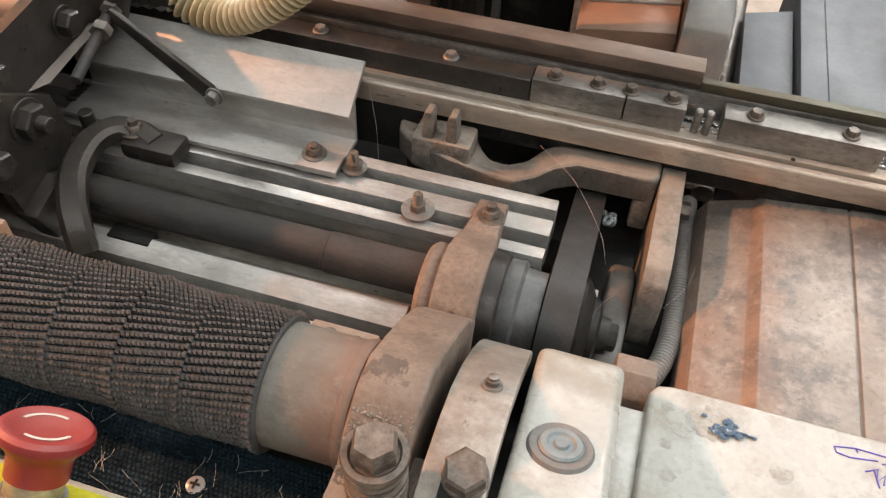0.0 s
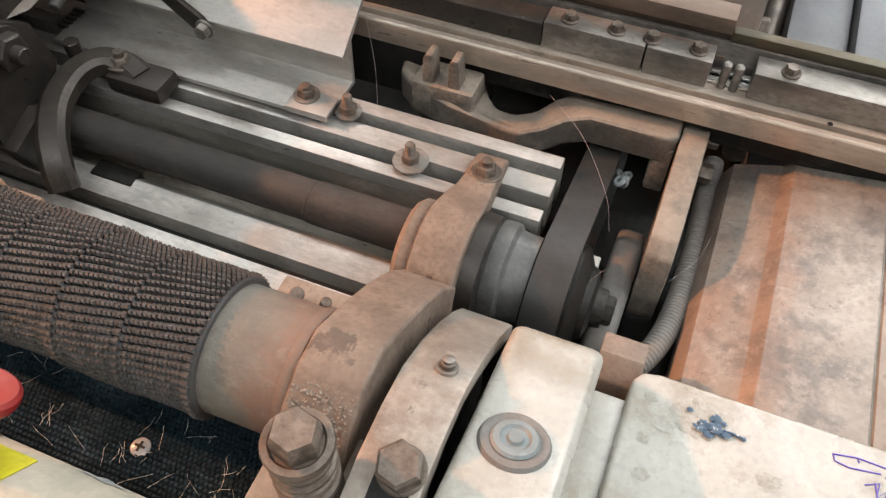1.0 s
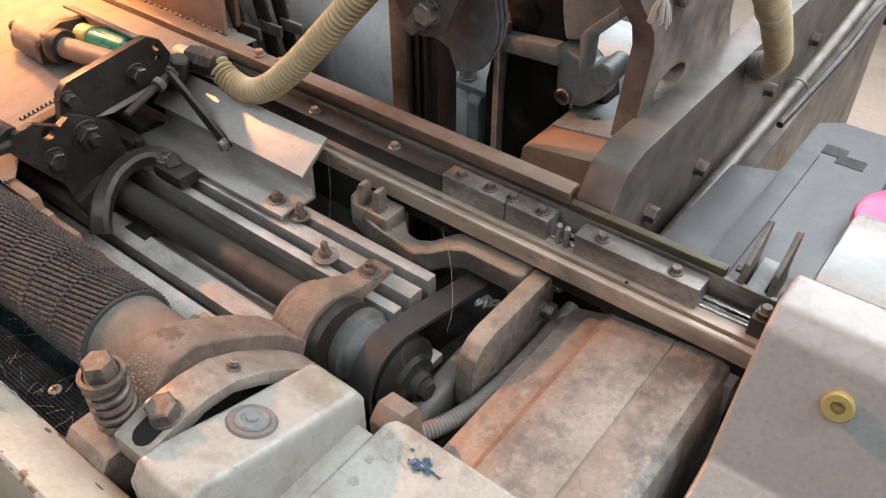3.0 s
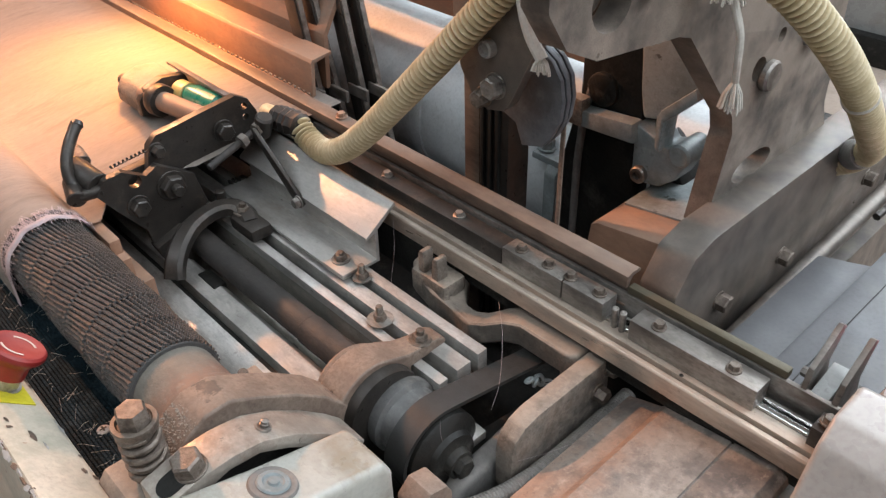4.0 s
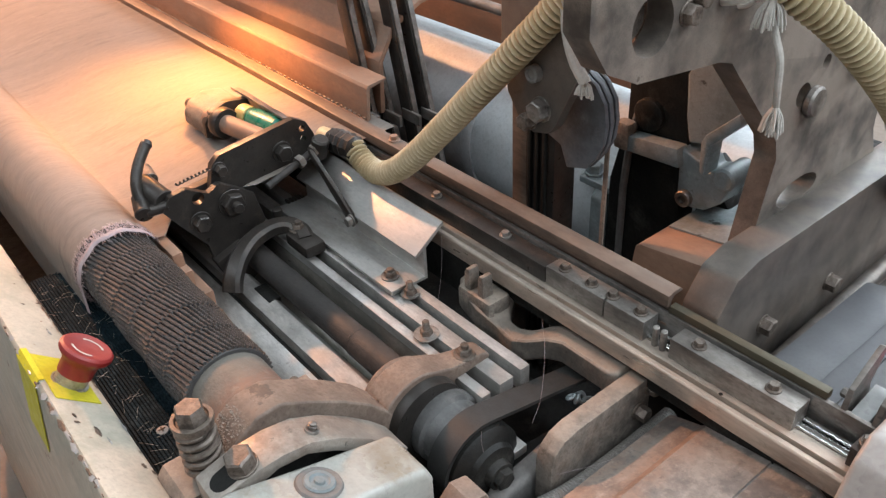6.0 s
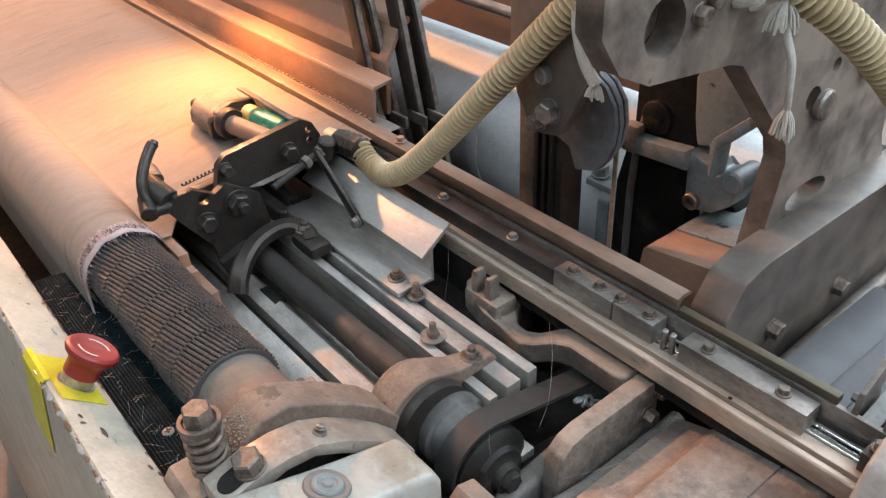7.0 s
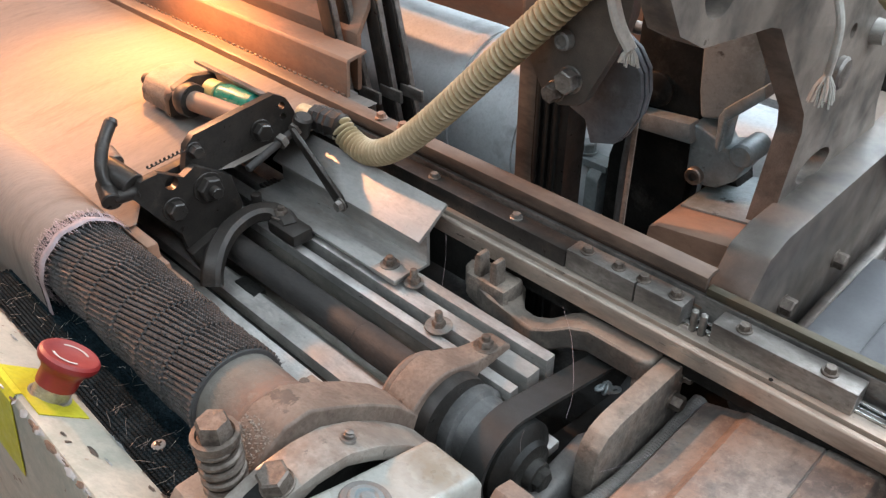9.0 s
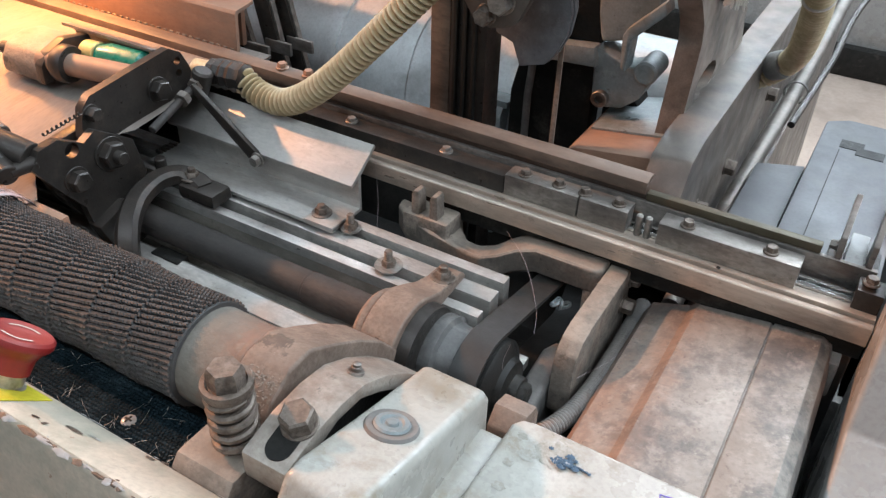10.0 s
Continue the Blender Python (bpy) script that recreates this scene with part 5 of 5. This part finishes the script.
# ---- harness: black staves, straps ----
for k, (x, y, lean) in enumerate(((-0.420, 0.515, 0.05), (-0.402, 0.532, 0.07), (-0.388, 0.549, 0.05), (-0.374, 0.566, 0.06))):
    hs = thing("heald_frame", (x, y, 0.86), "black heald frame stave with oily edges", "heald frame", "heald frames of the harness")
    part("stave", prism([(x + 0.03, 0.87), (x - lean, 1.24), (x - lean + 0.020, 1.24), (x + 0.050, 0.87)], "y", y - 0.005, y + 0.005, 0.001), BLACK, hs)
    part("edge_strip", prism([(x + 0.0502, 0.87), (x - lean + 0.0202, 1.24), (x - lean + 0.0225, 1.24), (x + 0.0525, 0.87)], "y", y - 0.003, y + 0.003, 0.0004), STEEL_DARK, hs)
    # Unseen rail, added to keep warm lamp light off the tube behind.
    part("shading_top_rail", block(-1.6, x - lean - 0.001, y - 0.005, y + 0.005, 1.19, 1.24, 0.001), BLACK, hs)
    part("hook", block(x - 0.003, x + 0.030, y - 0.007, y - 0.003, 1.03, 1.043, 0.001), STEEL_DARK, hs)
hp = thing("harness_post", (-0.14, 0.515, 0.86), "black harness post with an edge strip coloured brown for lamp light", "post")
part("post", prism([(0.508, 0.85), (0.508, 1.40), (0.535, 1.40), (0.535, 0.85)], "x", -0.152, -0.118, 0.001), BLACK, hp)
for k in range(3):
    part("rib", block(-0.1475 + 0.009 * k, -0.1440 + 0.009 * k, 0.5045, 0.509, 0.85, 1.30, 0.0006), DARK, hp)
# Brown strip carries the warm lamp light on the post's left edge.
part("edge_strip", block(-0.171, -0.1525, 0.508, 0.522, 0.85, 1.40, 0.001), LEDGE, hp, "brown edge strip, warm lamp light in its colour")
dm = thing("warp_tube", (-0.6, 0.72, 0.83), "large silver-painted tube lying across the back of the loom", "tube")
part("tube", lathe([(0, 0), (0, 0.098), (1.60, 0.098), (1.60, 0)], (-1.6, 0.735, 0.955), (1, 0, 0), 56), DRUM, dm)

for x in (-0.40, -0.30):
    part("hoop", lathe([(0, 0.09), (0, 0.1005), (0.004, 0.1015), (0.014, 0.1015), (0.018, 0.1005), (0.018, 0.09)], (x, 0.735, 0.955), (1, 0, 0), 56), DRUM, dm, "raised hoop")

# ---- pulley plate, wheel and dark gear column ----
pp = thing("pulley_plate", (-0.09, 0.45, 1.14), "grimy grey bracket plate with bolts beside a grooved wheel", "bracket plate")
part("plate", prism([(-0.121, 1.210), (-0.120, 1.30), (-0.03, 1.30), (-0.036, 1.222), (-0.041, 1.206), (-0.064, 1.158), (-0.070, 1.152), (-0.086, 1.148), (-0.100, 1.153), (-0.114, 1.174)], "y", 0.449, 0.459, 0.0012), FRAME, pp)
hex_bolt(pp, (-0.077, 0.449, 1.170), (0, -1, 0), 0.015, 0.008, 0.010, STEEL_DARK)
hex_bolt(pp, (-0.089, 0.449, 1.158), (0, -1, 0), 0.012, 0.008, 0.008, BOLT)
part("pin", lathe([(0, 0), (0, 0.0068), (0.006, 0.0064), (0.007, 0.005), (0.005, 0.004), (0.005, 0)], (-0.083, 0.449, 1.197), (0, -1, 0), 20), GREY, pp)
gw = thing("grooved_wheel", (-0.06, 0.48, 1.10), "stack of dusty grey grooved segments carrying straps", "wheel")
leaf = [(-0.075, 1.205), (-0.060, 1.198), (-0.046, 1.190), (-0.037, 1.178), (-0.034, 1.162), (-0.036, 1.146), (-0.043, 1.131), (-0.051, 1.121), (-0.071, 1.115), (-0.078, 1.132), (-0.092, 1.137), (-0.100, 1.16)]
for k in range(4):
    grown = [(x - 0.0015 * k + (0.0022 if k % 2 else 0), z) for x, z in leaf]
    part("segment", prism(grown, "y", 0.472 + 0.0048 * k, 0.4760 + 0.0048 * k, 0.0008), WHEELM, gw)
solid("strap", block(-0.0475, -0.0435, 0.489, 0.4905, 1.00, 1.155, 0.0003), RUST, "narrow brown strap hanging from the wheel", "strap")
gc = thing("gear_column", (-0.07, 0.57, 0.86), "black oily gear column behind the wheel", "gear column")
part("column", prism([(-0.146, 0.85), (-0.146, 1.02), (-0.138, 1.055), (-0.130, 1.075), (-0.130, 1.30), (-0.062, 1.30), (-0.062, 0.85)], "y", 0.619, 0.645, 0.003), DARK, gc)
part("edge_rib", tube([(-0.126, 0.618, 0.92), (-0.126, 0.617, 1.02), (-0.122, 0.617, 1.075), (-0.116, 0.617, 1.10)], 0.004, 8), CABLE, gc, "lint-caked edge rib")
part("side_tube", rod((-0.076, 0.640, 1.09), (-0.076, 0.640, 1.30), 0.010, 18), DARK, gc)
part("disc", lathe([(0, 0), (0, 0.016), (0.004, 0.016), (0.006, 0.013), (0.006, 0)], (-0.104, 0.619, 1.102), (0, -1, 0), 36), DARK, gc)
part("side_case", prism([(-0.058, 0.87), (-0.058, 1.06), (-0.035, 1.04), (0.0, 1.00), (0.0, 0.87)], "y", 0.64, 0.68, 0.004), DARK, gc)
lk = thing("link_clevis", (-0.04, 0.6, 1.03), "grey cast clevis and link arm with a socket screw", "linkage")
part("clevis", prism([(-0.070, 1.150), (-0.062, 1.172), (-0.044, 1.186), (-0.018, 1.184), (-0.012, 1.128), (-0.032, 1.106), (-0.036, 1.094), (-0.060, 1.088), (-0.066, 1.112)], "y", 0.618, 0.650, 0.004, seg=3), CASTING, lk)
part("bent_strap", prism([(-0.004, 1.140), (-0.033, 1.111), (-0.036, 1.104), (-0.034, 1.076), (-0.029, 1.073), (-0.028, 1.102), (-0.001, 1.130)], "y", 0.600, 0.622, 0.002), CASTING, lk, "bent rim of the casting")
part("cheek", prism([(-0.062, 1.086), (-0.037, 1.080), (-0.032, 1.073), (-0.010, 1.082), (-0.004, 1.072), (-0.016, 1.046), (-0.030, 1.034), (-0.046, 1.031), (-0.060, 1.040)], "y", 0.610, 0.640, 0.003, seg=3), CASTING, lk, "lower fork cheek")
part("barrel", rod((-0.012, 0.604, 1.074), (-0.012, 0.640, 1.074), 0.0105, 22, 0.002), CASTING, lk)
part("link_bar", prism([(-0.122, 1.066), (-0.122, 1.082), (-0.060, 1.088), (-0.056, 1.070)], "y", 0.602, 0.618, 0.002), CASTING, lk)
part("link_head", block(-0.130, -0.113, 0.600, 0.614, 1.066, 1.094, 0.004), IRON, lk)
part("socket_screw", lathe([(0, 0), (0, 0.0080), (0.005, 0.0080), (0.006, 0.0070), (0.006, 0.0042), (0.002, 0.0042), (0.002, 0)], (-0.050, 0.610, 1.040), (0, -1, 0), 22), STEEL_DARK, lk)
mb = thing("mount_bracket", (-0.178, 0.64, 0.84), "pale grey cast bracket with a bolted flange beside the black column", "bracket")
part("web", prism([(0.622, 0.84), (0.622, 0.985), (0.632, 0.998), (0.668, 0.998), (0.668, 0.84)], "x", -0.172, -0.156, 0.003), CASTING, mb)
part("flange", block(-0.194, -0.152, 0.628, 0.664, 0.992, 1.000, 0.002), CASTING, mb)
part("foot", block(-0.200, -0.156, 0.630, 0.666, 0.84, 0.90, 0.003), CASTING, mb)
hex_bolt(mb, (-0.184, 0.640, 1.002), (0, 0, 1), 0.015, 0.010, 0.010, CASTING)

# ---- side frame ----
fr = thing("loom_frame", (0.03, 0.7, 0.0), "grimy brown-grey side frame plate with round holes", "machine frame")
part("plate", prism([(0.375, 1.42), (0.375, 1.268), (0.392, 1.243), (0.420, 1.229), (0.505, 1.219), (0.520, 1.214), (0.600, 1.128), (0.606, 1.110), (0.590, 1.03), (0.80, 1.03), (0.775, 1.08), (0.76, 1.25), (0.76, 1.42)], "x", 0.010, 0.030, 0, holes=((0.430, 1.262, 0.019), (0.628, 1.158, 0.010), (0.652, 1.064, 0.0125, 2.5), (0.655, 1.178, 0.006))), FRAME, fr)
part("boss", lathe([(0, 0), (0, 0.0150), (0.004, 0.0150), (0.004, 0.011), (0.018, 0.0095), (0.018, 0)], (0.022, 0.705, 1.165), (1, 0, 0), 28), STEEL, fr)
part("hole_plug", rod((0.004, 0.430, 1.262), (0.012, 0.430, 1.262), 0.0165, 24, 0.002), BOLT, fr)
for y, z in ((0.462, 1.262), (0.472, 1.27)):
    hex_bolt(fr, (0.030, y, z), (1, 0, 0), 0.012, 0.006, 0.008)
part("shaft_stub", rod((0.030, 0.640, 1.150), (0.038, 0.640, 1.150), 0.013, 24, 0.002), STEEL_DARK, fr)
part("rail_beam", prism([(0.508, 0.960), (0.508, 1.018), (0.528, 1.045), (0.555, 1.052), (1.30, 1.052), (1.30, 0.90), (0.60, 0.90)], "x", 0.026, 0.060, 0.003), FRAME, fr, "thick dusty beam along the machine side")
part("foot", block(-0.02, 0.05, 0.62, 1.2, 0.0, 0.905, 0.004), DARK, fr)
for y, z in ((0.690, 0.964), (0.581, 0.974), (0.86, 0.975), (1.0, 0.98)):
    hex_bolt(fr, (0.060, y, z), (1, 0, 0), 0.014, 0.009, 0.009, BOLT)
bx = thing("lit_box", (-0.01, 0.6, 0.86), "sheet box, orange lamp light painted in, with a dusty brightened top", "box")
# Orange body paints the warm lamp light on the box.
part("box", prism([(-0.052, 1.016), (-0.045, 1.020), (0.024, 1.030), (0.0255, 1.025), (0.0255, 0.93), (-0.020, 0.90), (-0.058, 0.965)], "y", 0.545, 0.70, 0.002), ORANGE, bx)
# Pale sheet for the top: dust, and light put into the colour.
part("top_sheet", prism([(-0.046, 1.0202), (0.0235, 1.0302), (0.0232, 1.0322), (-0.0465, 1.0222)], "y", 0.585, 0.698, 0.0003), CASTING, bx, "dusty top, paler for the light on it")
solid("side_pipe", tube(spline([(0.074, 0.50, 0.925), (0.076, 0.62, 0.938), (0.080, 0.74, 0.955), (0.086, 0.87, 0.977), (0.090, 1.05, 1.005), (0.094, 1.30, 1.04)], 10), 0.0085, 16), STEEL_DARK, "grey pipe running along the side beam", "pipe")
solid("black_cable", tube(spline([(0.098, 0.80, 0.972), (0.108, 0.95, 0.992), (0.118, 1.15, 1.02), (0.2, 1.5, 1.10), (0.5, 1.7, 1.08)], 10), 0.004, 10), BLACK, "thin black cable following the pipe", "cable")
part("cable_tie", tube([(0.087 + 0.0125 * math.cos(a), 0.872, 0.978 + 0.0125 * math.sin(a)) for a in [k * math.tau / 20 for k in range(21)]], 0.0014, 6), GREY, fr)
part("under_skirt", prism([(0.62, 0.90), (1.30, 0.93), (1.30, 0.3), (0.62, 0.3)], "x", 0.052, 0.084, 0.002), FRAME, fr)

# ---- right back panel ----
gp = thing("back_panel", (0.14, 0.7, 0.0), "blue-grey folded top panels behind the rail with a square cut-out", "machine panel")
part("left_panel", prism([(0.085, 0.512), (0.085, 0.712), (0.128, 0.730), (0.128, 0.512)], "z", 0.90, 0.966, 0.002), PANEL, gp)
part("right_panel", join(prism([(0.1295, 0.512), (0.1295, 0.82), (0.150, 0.835), (0.215, 0.835), (0.215, 0.512)], "z", 0.60, 0.978, 0.003)), PANEL, gp)
# The panel is not pierced; a near-black plate paints the opening's shade.
part("cut_out", prism([(0.150, 0.783), (0.150, 0.765), (0.166, 0.765), (0.166, 0.755), (0.192, 0.755), (0.192, 0.772), (0.172, 0.772), (0.172, 0.783)], "z", 0.9775, 0.9786, 0), DARK, gp, "dark patch painting the shade of a square cut-out")
part("seam", block(0.1505, 0.1515, 0.512, 0.760, 0.977, 0.9784, 0), DARK, gp)
part("lower_case", block(0.09, 0.30, 0.54, 0.80, 0.30, 0.86, 0.004), GREY, gp)
part("outer_case", block(0.215, 0.36, 0.535, 0.80, 0.60, 0.86, 0.004), GREY, gp)
hex_bolt(gp, (0.215, 0.70, 0.955), (1, 0, 0), 0.014, 0.01, 0.009, GREY)
part("side_rail", block(0.2155, 0.235, 0.74, 0.82, 0.93, 0.955, 0.002), GREY, gp)
for x, y in ((0.226, 0.76), (0.226, 0.80)):
    part("socket_screw", lathe([(0, 0), (0, 0.007), (0.006, 0.007), (0.006, 0.004), (0.002, 0.004), (0.002, 0)], (x, y, 0.955), (0, 0, 1), 18), STEEL_DARK, gp)

# ---- a neighbouring machine across the aisle ----
nm = thing("neighbour_machine", (0.4, 3.6, 0.0), "pale grey machine standing across the aisle", "machine")
part("cabinet", block(-2.5, 1.6, 3.55, 4.3, 0.0, 1.05, 0.02), HOUSING, nm)
part("plinth", block(-2.6, 1.7, 3.50, 4.35, 0.0, 0.12, 0.01), DARK, nm)

# ---- stray threads ----
for pts in (((-0.170, 0.42, 1.035), (-0.160, 0.41, 1.0), (-0.155, 0.40, 0.97), (-0.150, 0.395, 0.93)), ((-0.048, 0.425, 1.0), (-0.02, 0.40, 0.998), (0.004, 0.372, 0.985), (0.012, 0.355, 0.975)),
            ((0.018, 0.30, 1.01), (0.012, 0.305, 0.99), (0.010, 0.31, 0.965)), ((0.052, 0.34, 0.965), (0.064, 0.36, 0.968), (0.070, 0.39, 0.962))):
    solid("thread", tube(spline(pts, 5), 0.00011, 5), FRINGE, "single loose pale thread caught on the machine", "thread", "loose threads")
